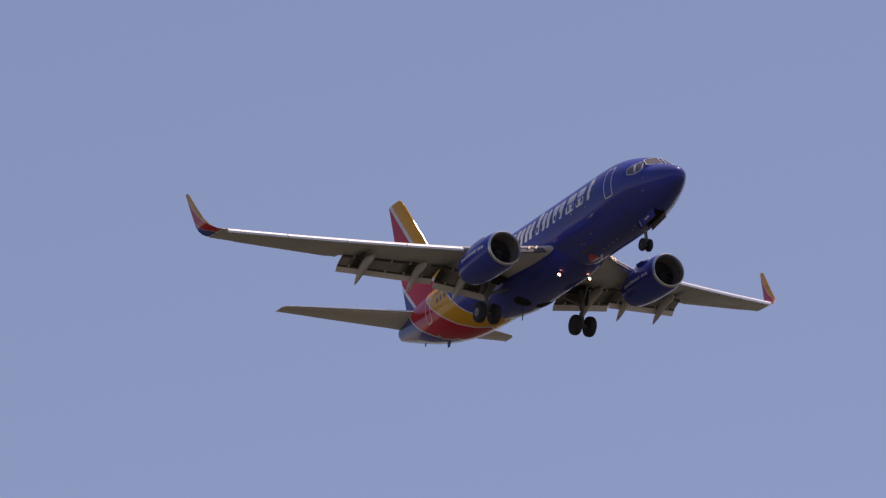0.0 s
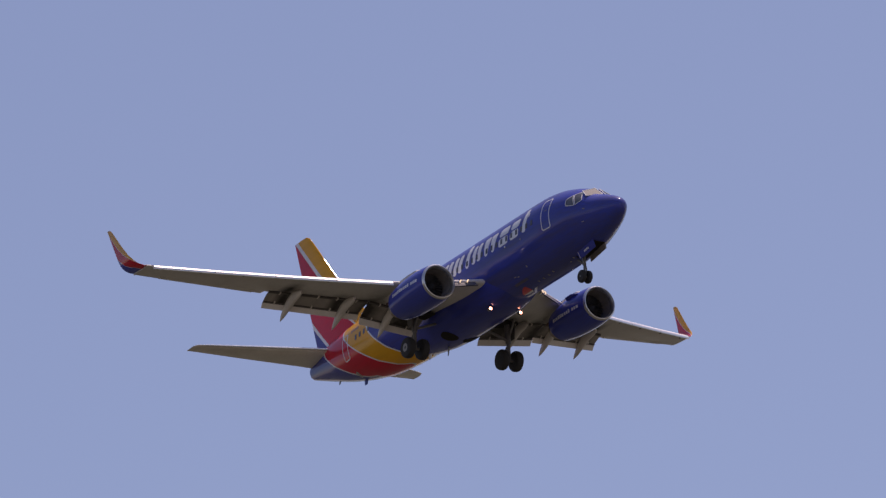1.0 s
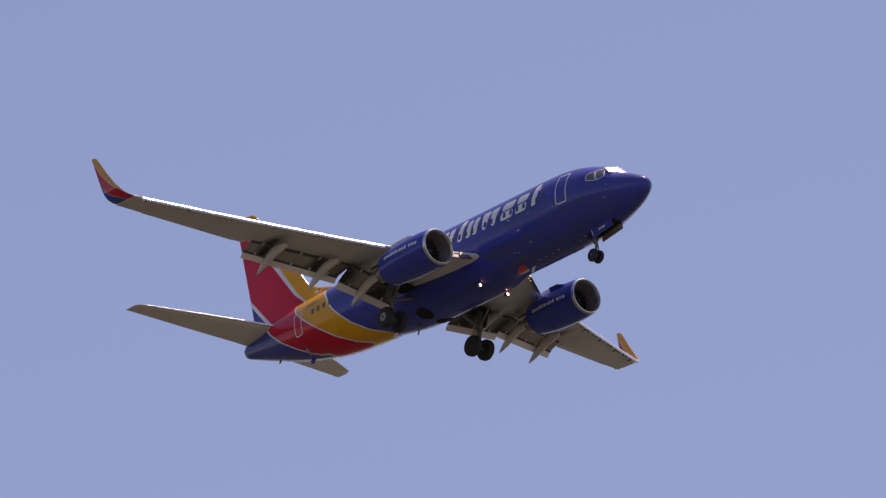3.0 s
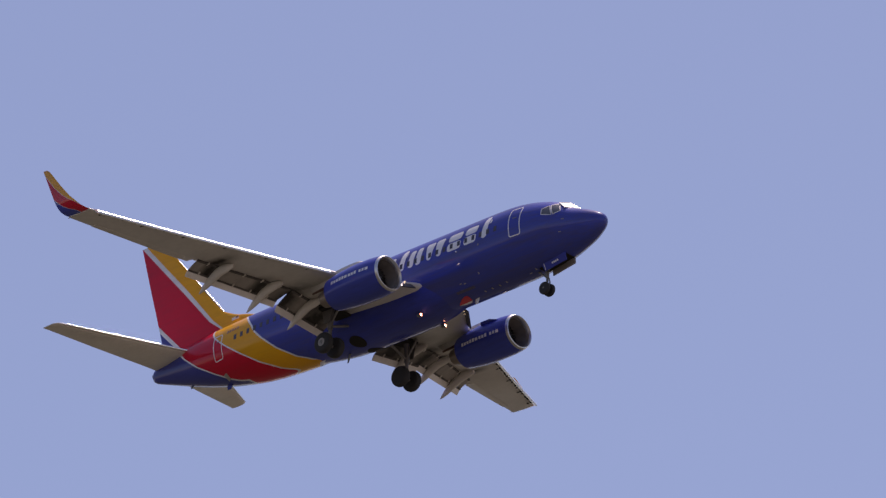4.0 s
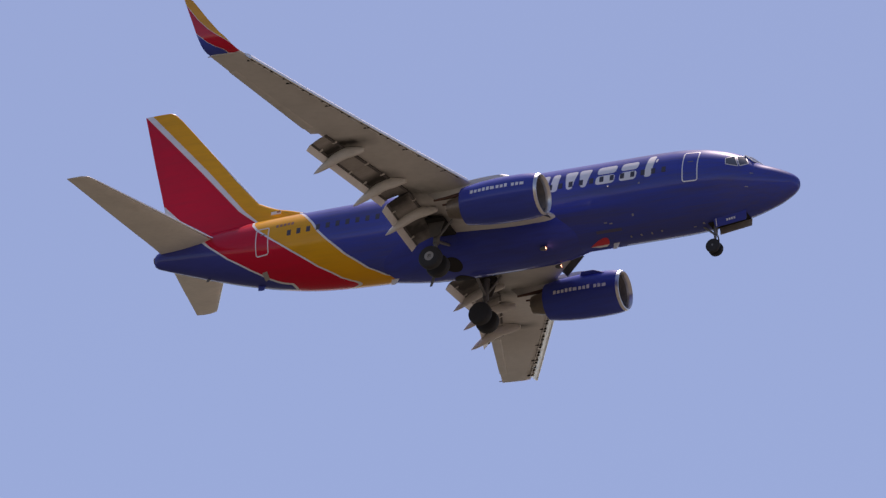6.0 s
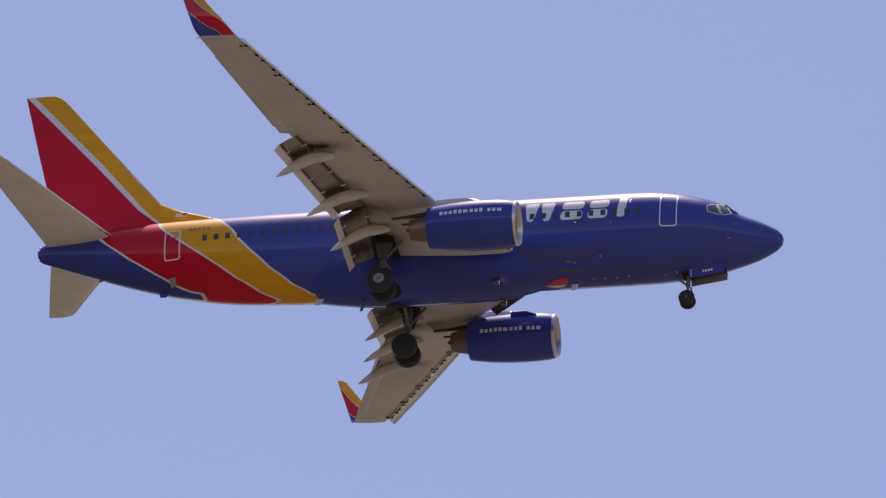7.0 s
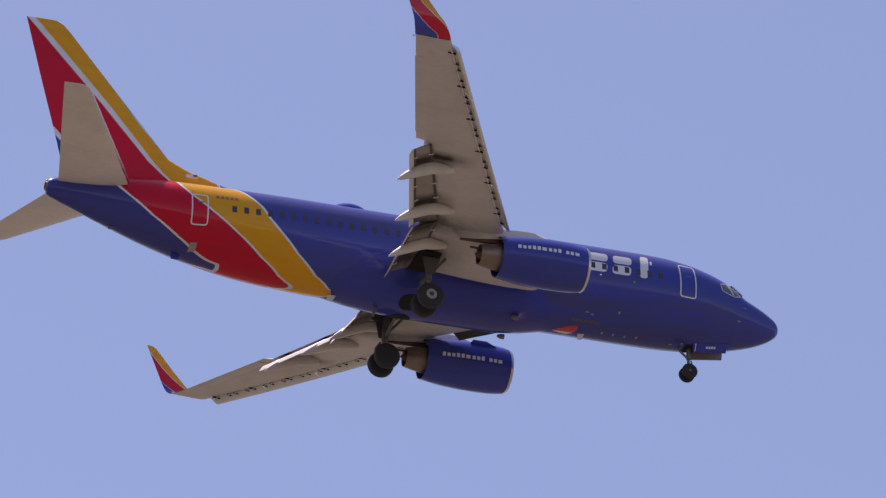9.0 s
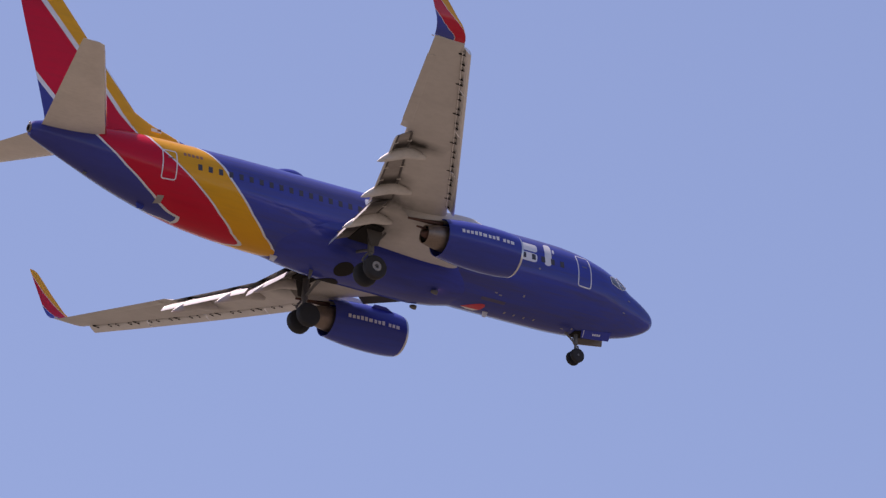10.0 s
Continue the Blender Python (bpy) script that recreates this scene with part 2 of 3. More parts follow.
# ---------------------------------------------------------------- ground
def ground():
    # unseen ground: dark west and pale east, along a ragged border, set the bounce light on the underside
    m, nodes, links, b = node_material("ground toned for bounce light")
    tc = nodes.new("ShaderNodeTexCoord")
    sp = nodes.new("ShaderNodeSeparateXYZ")
    links.new(tc.outputs["Object"], sp.inputs[0])
    nz = nodes.new("ShaderNodeTexNoise")
    nz.inputs["Scale"].default_value, nz.inputs["Detail"].default_value = 0.012, 6
    links.new(tc.outputs["Object"], nz.inputs["Vector"])
    ragged = maths(nodes, links, "ADD", sp.outputs[0], maths(nodes, links, "MULTIPLY", maths(nodes, links, "SUBTRACT", nz.outputs[0], 0.5), 160.0))
    border = nodes.new("ShaderNodeMapRange")
    border.inputs[1].default_value, border.inputs[2].default_value = -205.0, -55.0
    links.new(ragged, border.inputs[0])
    land = mixed(nodes, links, (0.026, 0.029, 0.019), (0.130, 0.114, 0.091), border.outputs[0])
    col = soil(nodes, links, land, 0.45, 0.02, dark=(0.045, 0.05, 0.033))
    links.new(soil(nodes, links, col, 0.35, 0.4, dark=(0.05, 0.05, 0.04)), b.inputs["Base Color"])
    b.inputs["Roughness"].default_value = 0.95
    bm = bmesh.new()
    bmesh.ops.create_grid(bm, x_segments=40, y_segments=40, size=4500)
    me = bpy.data.meshes.new("ground")
    bm.to_mesh(me)
    bm.free()
    me.materials.append(m)
    tagged(new("ground", me), "flat unseen ground, dark in the west and pale in the east to set the bounce light", "ground", kind="structure")


ground()


# ---------------------------------------------------------------- shaping
def part(name, bm, material, parent, label=""):
    """Links a bmesh as one mesh object under a thing or a part."""
    bmesh.ops.recalc_face_normals(bm, faces=bm.faces)
    me = bpy.data.meshes.new(name)
    bm.to_mesh(me)
    bm.free()
    me.materials.append(material)
    me.shade_smooth()
    me.set_sharp_from_angle(angle=radians(38))
    ob = new(name, me)
    ob.parent = parent
    if label:
        tagged(ob, label)
    return ob


def loft(rings, close_start=True, close_end=True, bm=None):
    """A skin over closed rings of points, all of one count."""
    bm = bm or bmesh.new()
    vs = [[bm.verts.new(p) for p in ring] for ring in rings]
    n = len(vs[0])
    for a, b in zip(vs, vs[1:]):
        for i in range(n):
            j = (i + 1) % n
            bm.faces.new((a[i], a[j], b[j], b[i]))
    if close_start:
        bm.faces.new(vs[0])
    if close_end:
        bm.faces.new(list(reversed(vs[-1])))
    return bm


def turned(profile, centre, segments=48, lean=0.0, squash=None):
    """Rings round the x axis. profile: (x, radius); lean: rise of the axis per metre aft; squash: a function of x that flattens the underside."""
    cx, cy, cz = centre
    rings = []
    for x, r in profile:
        ring = []
        for i in range(segments):
            a = 2 * math.pi * i / segments
            s = squash(x) if squash and math.sin(a) < 0 else 1.0
            ring.append((x, cy + r * math.cos(a), cz + lean * (cx - x) + r * math.sin(a) * s))
        rings.append(ring)
    return rings


def tube(bm, a, b, ra, rb=None, segments=14):
    """A capped round bar from a to b."""
    a, b = Vector(a), Vector(b)
    q = (b - a).to_track_quat("Z", "Y").to_matrix()
    rb = ra if rb is None else rb
    rings = [[p + q @ Vector((r * math.cos(k * 2 * math.pi / segments), r * math.sin(k * 2 * math.pi / segments), 0)) for k in range(segments)]
             for p, r in ((a, ra), (b, rb))]
    return loft(rings, bm=bm)


def slab(bm, corners, thick):
    """A plate of four or more corners with a thickness, across its own normal."""
    c = [Vector(p) for p in corners]
    n = (c[1] - c[0]).cross(c[2] - c[0]).normalized() * thick / 2
    return loft([[p - n for p in c], [p + n for p in c]], bm=bm)


def foil(n=18, thick=0.12, camber=0.012):
    """A closed wing section, from the trailing edge over the top to the nose and back below: (share of the chord from the nose, height)."""
    pts = []
    xs = [0.5 * (1 + math.cos(math.pi * i / n)) for i in range(n + 1)]
    for side, seq in ((1, xs), (-1, xs[::-1][1:-1])):
        for x in seq:
            t = 5 * thick * (0.2969 * math.sqrt(x) - 0.126 * x - 0.3516 * x * x + 0.2843 * x ** 3 - 0.1036 * x ** 4)
            pts.append((x, side * t + camber * 4 * x * (1 - x)))
    return pts


def blade(stations, thick=0.12, camber=0.012, n=18, tip=True, bm=None):
    """A wing-like body. stations: (nose point, tail point, up); the section stands in the plane of its chord and up."""
    rings = []
    for le, te, up, *k in stations:
        le, te, up = Vector(le), Vector(te), Vector(up).normalized()
        c = te - le
        ring = [le + c * s + up * h * c.length for s, h in foil(n, k[0] if k else thick, camber)]
        rings.append(ring)
    return loft(rings, bm=bm)


# body: x, top, bottom, half width, height of the widest point
BODY = [(0, -.54, -.56, .01, -.55), (-.06, -.34, -.77, .20, -.55), (-.25, -.14, -.97, .42, -.54), (-.6, .07, -1.19, .63, -.5), (-1.1, .30, -1.42, .87, -.42),
        (-1.7, .53, -1.61, 1.10, -.3), (-2.3, .95, -1.76, 1.32, -.2), (-2.8, 1.22, -1.86, 1.48, -.12), (-3.5, 1.46, -1.97, 1.67, -.05), (-4.5, 1.71, -2.07, 1.80, 0),
        (-5.7, 1.85, -2.12, 1.87, 0), (-7, 1.88, -2.13, 1.88, 0), (-13, 1.88, -2.13, 1.88, 0), (-19.3, 1.88, -2.13, 1.88, 0), (-20.5, 1.88, -2.13, 1.88, 0),
        (-22, 1.88, -2.07, 1.87, .0), (-24, 1.87, -1.92, 1.78, .05), (-26, 1.86, -1.57, 1.6, .15), (-28, 1.82, -1.06, 1.3, .35), (-30, 1.68, -.40, .88, .6),
        (-31.4, 1.47, .10, .54, .75), (-32.1, 1.28, .36, .36, .82), (-32.32, 1.2, .45, .29, .83), (-32.4, 1.12, .52, .22, .83)]
BX = np.array([b[0] for b in BODY][::-1])
BV = np.array([b[1:] for b in BODY][::-1])
BM = np.zeros_like(BV)
for k in range(4):   # slopes that keep the curve from overshooting
    d = np.diff(BV[:, k]) / np.diff(BX)
    for i in range(1, len(d)):
        BM[i, k] = 0 if d[i - 1] * d[i] <= 0 else 2 * d[i - 1] * d[i] / (d[i - 1] + d[i])
    BM[0, k], BM[-1, k] = d[0], d[-1]


def section(x):
    x = min(0.0, max(BX[0], x))
    i = int(min(max(np.searchsorted(BX, x) - 1, 0), len(BX) - 2))
    h = BX[i + 1] - BX[i]
    s = (x - BX[i]) / h
    return ((2 * s ** 3 - 3 * s * s + 1) * BV[i] + (s ** 3 - 2 * s * s + s) * h * BM[i] + (3 * s * s - 2 * s ** 3) * BV[i + 1] + (s ** 3 - s * s) * h * BM[i + 1])


def skin(x, a, off=0.0, side=-1):
    """A point of the body's skin at x; a: angle from the top, in radians, towards the side."""
    top, bot, hw, zc = section(x)
    h = (top - zc) if math.cos(a) > 0 else (zc - bot)
    n = Vector((0, side * math.sin(a) / hw, math.cos(a) / h)).normalized() * off
    return Vector((x, side * hw * math.sin(a), zc + h * math.cos(a))) + n


def on_skin(x, z, off=0.0, side=-1):
    top, bot, hw, zc = section(x)
    h = (top - zc) if z > zc else (zc - bot)
    return skin(x, math.acos(max(-1, min(1, (z - zc) / h))), off, side)


def patch(corners, nu=6, nv=6, off=0.008, side=-1, bm=None):
    """A thin plate that follows the skin, between four corners (x, z)."""
    bm = bm or bmesh.new()
    a, b, c, d = corners
    layers = []
    for o in (off, off - 0.012):
        g = []
        for i in range(nu + 1):
            row = []
            for j in range(nv + 1):
                s, t = i / nu, j / nv
                x = (1 - s) * ((1 - t) * a[0] + t * d[0]) + s * ((1 - t) * b[0] + t * c[0])
                z = (1 - s) * ((1 - t) * a[1] + t * d[1]) + s * ((1 - t) * b[1] + t * c[1])
                row.append(bm.verts.new(on_skin(x, z, o, side)))
            g.append(row)
        layers.append(g)
    for g in layers[:1]:
        for i in range(nu):
            for j in range(nv):
                bm.faces.new((g[i][j], g[i + 1][j], g[i + 1][j + 1], g[i][j + 1]))
    rim = lambda g: [g[i][0] for i in range(nu)] + [g[nu][j] for j in range(nv)] + [g[i][nv] for i in range(nu, 0, -1)] + [g[0][j] for j in range(nv, 0, -1)]
    r0, r1 = rim(layers[0]), rim(layers[1])
    for i in range(len(r0)):
        j = (i + 1) % len(r0)
        bm.faces.new((r0[i], r0[j], r1[j], r1[i]))
    used = set(r1)
    for row in layers[1]:
        for v in row:
            if v not in used:
                bm.verts.remove(v)
    return bm


def rounded(x0, x1, z0, z1, r, n=5):
    pts = []
    for cx, cz, a0 in ((x1 - r, z1 - r, 0), (x0 + r, z1 - r, 90), (x0 + r, z0 + r, 180), (x1 - r, z0 + r, 270)):
        for k in range(n + 1):
            a = radians(a0 + 90 * k / n)
            pts.append((cx + r * math.cos(a), cz + r * math.sin(a)))
    return pts


def outline(points, width, off=0.008, side=-1):
    """A closed painted line on the skin round points (x, z)."""
    dense = []
    for (x0, z0), (x1, z1) in zip(points, points[1:] + points[:1]):
        n = max(1, int(math.hypot(x1 - x0, z1 - z0) / 0.12))
        dense += [(x0 + (x1 - x0) * k / n, z0 + (z1 - z0) * k / n) for k in range(n)]
    m = (sum(p[0] for p in dense) / len(dense), sum(p[1] for p in dense) / len(dense))
    bm = bmesh.new()
    rows = []
    for i, (x, z) in enumerate(dense):
        tx, tz = dense[(i + 1) % len(dense)][0] - dense[i - 1][0], dense[(i + 1) % len(dense)][1] - dense[i - 1][1]
        l = math.hypot(tx, tz) or 1
        nx, nz = -tz / l, tx / l
        if nx * (m[0] - x) + nz * (m[1] - z) < 0:
            nx, nz = -nx, -nz
        rows.append([bm.verts.new(on_skin(x + nx * w, z + nz * w, o, side)) for w, o in ((0, off - 0.01), (0, off), (width, off), (width, off - 0.01))])
    for i in range(len(rows)):
        a, b = rows[i], rows[(i + 1) % len(rows)]
        for k in range(3):
            bm.faces.new((a[k], a[k + 1], b[k + 1], b[k]))
    return bm


def decal(points, off, side=-1, closeness=5):
    """A thin painted shape on the skin inside points (x, degrees from the top), drawn in towards its middle."""
    dense = []
    for (x0, a0), (x1, a1) in zip(points, points[1:] + points[:1]):
        dense += [(x0 + (x1 - x0) * k / closeness, a0 + (a1 - a0) * k / closeness) for k in range(closeness)]
    mx, ma = sum(p[0] for p in dense) / len(dense), sum(p[1] for p in dense) / len(dense)
    bm = bmesh.new()
    rows = [[bm.verts.new(skin(mx + (x - mx) * k, radians(ma + (a - ma) * k), o, side)) for x, a in dense]
            for k, o in ((1, off - .012), (1, off), (.66, off), (.33, off))]
    middle = bm.verts.new(skin(mx, radians(ma), off, side))
    n = len(dense)
    for p, q in zip(rows, rows[1:]):
        for i in range(n):
            bm.faces.new((p[i], p[(i + 1) % n], q[(i + 1) % n], q[i]))
    for i in range(n):
        bm.faces.new((rows[-1][i], rows[-1][(i + 1) % n], middle))
    return bm


def skin_angle(x, z):
    """Degrees from the top at which the skin has the height z."""
    top, bot, hw, zc = section(x)
    return math.degrees(math.acos(max(-1, min(1, (z - zc) / ((top - zc) if z > zc else (zc - bot))))))


def soft_block(corners, r=.17, n=4):
    """A slanting block with rounded corners, as points (x, degrees) on the skin."""
    pts = []
    m = len(corners)
    for i in range(m):
        c = Vector(corners[i])
        a, b = Vector(corners[i - 1]) - c, Vector(corners[(i + 1) % m]) - c
        ra, rb = min(r, a.length * .45), min(r, b.length * .45)
        p, q = c + a.normalized() * ra, c + b.normalized() * rb
        for k in range(n + 1):
            t = k / n
            e = p * (1 - t) ** 2 + c * 2 * t * (1 - t) + q * t * t
            pts.append((e.x, skin_angle(e.x, e.y)))
    return pts


# ---------------------------------------------------------------- the airliner
airliner = tagged(new("airliner"), "blue twin-engine airliner in flight, red and yellow tail, landing gear down", "airliner")


def body(plane):
    xs = [0, -.012, -.03, -.06, -.1, -.16, -.25, -.36, -.48, -.6] + [-.6 - .1 * k for k in range(1, 55)] + [-6.2 - .4 * k for k in range(1, 33)] + [-19.2 - .2 * k for k in range(1, 64)] + [-32.1, -32.25, -32.4]
    rings = [[skin(x, 2 * math.pi * i / 112) for i in range(112)] for x in xs]
    fus = part("fuselage", loft(rings), paint, plane, "blue fuselage with yellow and red bands edged in white")
    # tail cone outlet
    bm = loft(turned([(-32.34, .21), (-32.47, .19), (-32.475, .155), (-32.36, .15)], (-32.4, 0, .86), 24), True, False)
    out = part("exhaust_outlet", bm, hot_metal, fus, "small heat-stained metal outlet at the tail cone")
    part("outlet_throat", loft(turned([(-32.41, .152), (-32.42, .152)], (-32.4, 0, .86), 24)), shade_and_track_dark, out, "dark disc painting the shade of the throat")
    bm = bmesh.new()
    bmesh.ops.create_uvsphere(bm, u_segments=12, v_segments=8, radius=.06, matrix=Matrix.Translation((-32.40, 0, 1.13)))
    part("tail_light", bm, pale_trim_gap_light, fus, "small pale tail light")
    # doors with white outlines
    for x0, x1, z0, z1 in ((-5.07, -4.32, -.57, 1.09), (-26.55, -25.84, -.62, 0.80)):
        door = part("door_outline", outline(rounded(x0, x1, z0, z1, .13), .05), white_paint, fus, "thin white painted outline of a cabin door")
        part("door_handle", patch([(x0 + .25, z0 + 1.0), (x0 + .52, z0 + 1.0), (x0 + .52, z0 + 1.05), (x0 + .25, z0 + 1.05)], 2, 1), steel, fus)
    # cabin windows
    x = -24.75 + .508 * 37
    while x > -24.9:
        pane = part("cabin_window", patch([(x - .10, .08), (x + .10, .08), (x + .10, .37), (x - .10, .37)], 2, 4, off=0.012), cabin_glass, fus)
        x -= 0.508
    # cockpit windows: panes with pale frames
    for quad in ([(-2.42, .06), (-2.11, .21), (-2.38, .78), (-2.67, .69)], [(-3.04, .17), (-2.52, .05), (-2.76, .67), (-3.08, .50)]):
        for side in (-1, 1):
            part("cockpit_window", patch(quad, 6, 6, 0.012, side), window_glass, fus)
            part("window_frame", outline([quad[0], quad[1], quad[2], quad[3]], -.035, .016, side), pale_trim_gap_light, fus, "pale window frame")
    for side in (-1, 1):
        # flat panes, set steeper than the skin round them
        base = [skin(x, a, 0, side) for x, a in ((-1.66, .07), (-1.98, .86), (-2.44, .64), (-2.36, .07))]
        n = (base[2] - base[0]).cross(base[3] - base[1]).normalized()
        n = ((n if n.z > 0 else -n) * .6 + Vector((.72, side * .28, .64)) * .4).normalized()
        c = sum(base, Vector()) / 4
        high = max((p - c).dot(n) for p in base) + .01
        face = [p + n * (high - (p - c).dot(n)) for p in base]
        part("windscreen_surround", loft([[p - n * .05 for p in base], face]), blue, fus)
        part("windscreen_pane", slab(None, [c + (p - c) * .94 + n * (high * .06 + .004) for p in face], .01), screen_glass, fus, "flat sloping windscreen pane")
        bm = bmesh.new()
        for p, q in zip(face, face[1:] + face[:1]):
            tube(bm, p, q, .026, segments=8)
        part("windscreen_frame", bm, white_paint, fus, "pale windscreen frame")
    # white title as plain slanting shapes: stacked bars, twin uprights, wedges and tall uprights
    base = -.04
    title = [(1.12, "stack"), (1.0, "twin"), (1.0, "twin"), (.72, "tall"), (1.0, "twin"), (1.5, "wedges"), (1.05, "stack"), (.95, "stack"), (.80, "tall")]
    x1 = -6.30
    for w, form in title[::-1]:
        x0, k = x1 - w, .12
        blocks = []

        def leaning(a, b, z0, z1, a2=None, b2=None):
            """Corners of a block between a and b at z0, and a2 and b2 at z1, leaning forward."""
            u0, u1 = k * (z0 - base), k * (z1 - base)
            return [(a + u0, z0), (b + u0, z0), ((b if b2 is None else b2) + u1, z1), ((a if a2 is None else a2) + u1, z1)]
        e = x0 + w - k
        if form == "stack":
            for n in range(2):
                blocks.append(leaning(x0 + .02, e + .02, base + .54 * n, base + .54 * n + .45))
        elif form == "twin":
            blocks += [leaning(x0, x0 + .36 * w, base, base + 1.0), leaning(x0 + .52 * w, e, base, base + 1.0)]
        elif form == "wedges":
            h = (e - x0) / 2
            for n in range(2):
                blocks.append(leaning(x0 + h * n + .22, x0 + h * n + .50, base, base + 1.0, x0 + h * n, x0 + h * n + h - .05))
        else:
            blocks += [leaning(x0 + .18, x0 + .18 + .36, base, base + 1.24), leaning(x0 + .60, e + .02, base + .74, base + .98)]
        for b in blocks:
            part("title_block", decal(soft_block(b), .009), white_paint, fus, "white painted block of the airline title")
        x1 = x0 - .12
    # red and orange emblem under the belly, registration bars and fleet number bars
    leaf = [(-10.20, 181), (-9.95, 174), (-9.65, 168), (-9.36, 164.5), (-9.20, 165), (-9.16, 169), (-9.20, 175), (-9.28, 180)]
    part("emblem", decal(leaf, .012), red_paint, fus, "red leaf-shaped emblem with a pale edge on the belly")
    part("emblem_edge", decal([(-10.20, 181), (-9.75, 178), (-9.24, 177), (-9.30, 181), (-9.48, 186), (-9.80, 186)], .009), white_paint, fus, "pale lower half of the emblem")
    for pts in ([(-9.6, 152), (-8.35, 152), (-8.35, 157), (-9.6, 157)], [(-12.3, 150), (-11.2, 150), (-11.2, 156), (-12.3, 156)]):
        part("access_panel", decal(pts, .006), scuffed, fus, "scuffed access panel on the belly")
    for x, a in ((-9.0, 141), (-8.75, 143), (-2.15, 118), (-1.9, 92), (-4.95, 172)):
        part("small_vent", decal([(x - .09, a), (x + .05, a), (x + .05, a + 1.6), (x - .09, a + 1.6)], .012), hub_grey, fus, "small pale vent")
    for k in range(5):
        part("registration_bar", patch([(-25.5 + .2 * k, .68), (-25.37 + .2 * k, .68), (-25.37 + .2 * k, .84), (-25.5 + .2 * k, .84)], 1, 1, .01), number_paint, fus)
    part("outflow_valve", patch([(-26.40, -1.42), (-26.12, -1.42), (-26.12, -1.20), (-26.40, -1.20)], 3, 3, .014), flap_grey, fus, "small beige valve plate low on the tail")
    # roof dome, blades and drain masts
    rings = []
    for k in range(11):
        s = k / 10
        xx = -18.4 - 1.9 * s
        hh = .46 * math.sin(math.pi * s ** .8) ** .6 + .02 if 0 < k < 10 else .02
        ww = .42 * math.sin(math.pi * s ** .8) ** .5 + .02 if 0 < k < 10 else .02
        rings.append([(xx, ww * math.cos(a), 1.80 + hh * math.sin(a)) for a in [2 * math.pi * i / 24 for i in range(24)]])
    part("antenna_dome", loft(rings), blue, plane, "low blue antenna dome on the roof")
    for x, z, h, c, mat in ((-8.7, -2.10, -.32, .34, white_paint), (-26.5, -1.38, -.24, .5, blue), (-29.4, -.55, -.14, .25, steel), (-17.9, -2.45, -.40, .2, steel), (-19.75, -2.25, -.18, .4, white_paint), (-5.9, 1.83, .3, .3, white_paint)):
        part("blade_antenna", blade([((x, 0, z + (-.1 if h > 0 else .1)), (x - c, 0, z + (-.1 if h > 0 else .1)), (0, 1, 0)), ((x - .18, 0, z + h), (x - .18 - c * .6, 0, z + h), (0, 1, 0))], .1, 0, 8), mat, plane)
    for x, z in ((-8.66, -.2), (-7.15, -.28), (-7.63, -1.55), (-8.07, -2.10), (-7.57, -2.10), (-7.05, -2.10), (-6.55, -2.09), (-4.5, -2.03)):
        part("static_port", patch([(x - .04, z - (.04 if z > -2 else .012)), (x + .04, z - (.04 if z > -2 else .012)), (x + .04, z + (.04 if z > -2 else .012)), (x - .04, z + (.04 if z > -2 else .012))], 2, 2, .012), hub_grey, fus)
    bm = bmesh.new()
    bmesh.ops.create_uvsphere(bm, u_segments=20, v_segments=12, radius=.05, matrix=Matrix.Translation(on_skin(-8.66, -.2, .012)))
    part("probe", bm, mirror_metal, fus, "small polished probe")
    # wing-to-body fairing, with dark discs on its skin for the shade of the wheel bays
    prof = [(-10.0, .05), (-10.6, .35), (-11.4, .7), (-12.4, .95), (-14, 1.0), (-16.9, 1.0), (-18.2, .88), (-19.2, .64), (-20.1, .36), (-21.0, .05)]

    def fairing_point(x, a, off=0.0):
        k = float(np.interp(-x, [-p[0] for p in prof], [p[1] for p in prof]))
        w, d = 1.3 + .53 * k + off, 1.55 + .46 * k + off
        return Vector((x, w * math.copysign(abs(math.cos(a)) ** .8, math.cos(a)), -.4 + (d if math.sin(a) < 0 else .5) * math.copysign(abs(math.sin(a)) ** .85, math.sin(a))))
    rings = [[fairing_point(x, 2 * math.pi * i / 64) for i in range(64)] for x, _ in prof]
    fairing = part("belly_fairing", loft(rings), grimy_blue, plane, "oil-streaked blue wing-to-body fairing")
    # no hollow is cut: a flat dark disc paints each bay's shade
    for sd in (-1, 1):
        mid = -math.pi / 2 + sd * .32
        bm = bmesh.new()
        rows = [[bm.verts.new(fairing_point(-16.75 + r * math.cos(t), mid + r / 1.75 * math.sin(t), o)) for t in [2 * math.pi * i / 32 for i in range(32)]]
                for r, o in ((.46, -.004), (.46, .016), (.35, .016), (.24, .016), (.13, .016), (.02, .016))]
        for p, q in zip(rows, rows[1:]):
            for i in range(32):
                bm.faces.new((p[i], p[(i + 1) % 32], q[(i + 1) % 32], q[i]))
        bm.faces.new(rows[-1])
        part("wheel_bay_shade", bm, shade_and_track_dark, fairing, "round dark disc painting the shade of a wheel bay")


body(airliner)


def wing_z(y):
    return -1.2 + .108 * (abs(y) - 1.88) + .002 * (abs(y) - 1.88) ** 2


def nose_x(y):
    """The fixed leading edge of the wing."""
    y = abs(y)
    return -11.35 - (y - 1.6) * .813 if y < 4.6 else -13.79 - (y - 4.6) * .535


def tail_x(y):
    y = abs(y)
    return -18.0 - (y - 1.88) * .015 if y < 5.5 else -18.05 - (y - 5.5) * .334


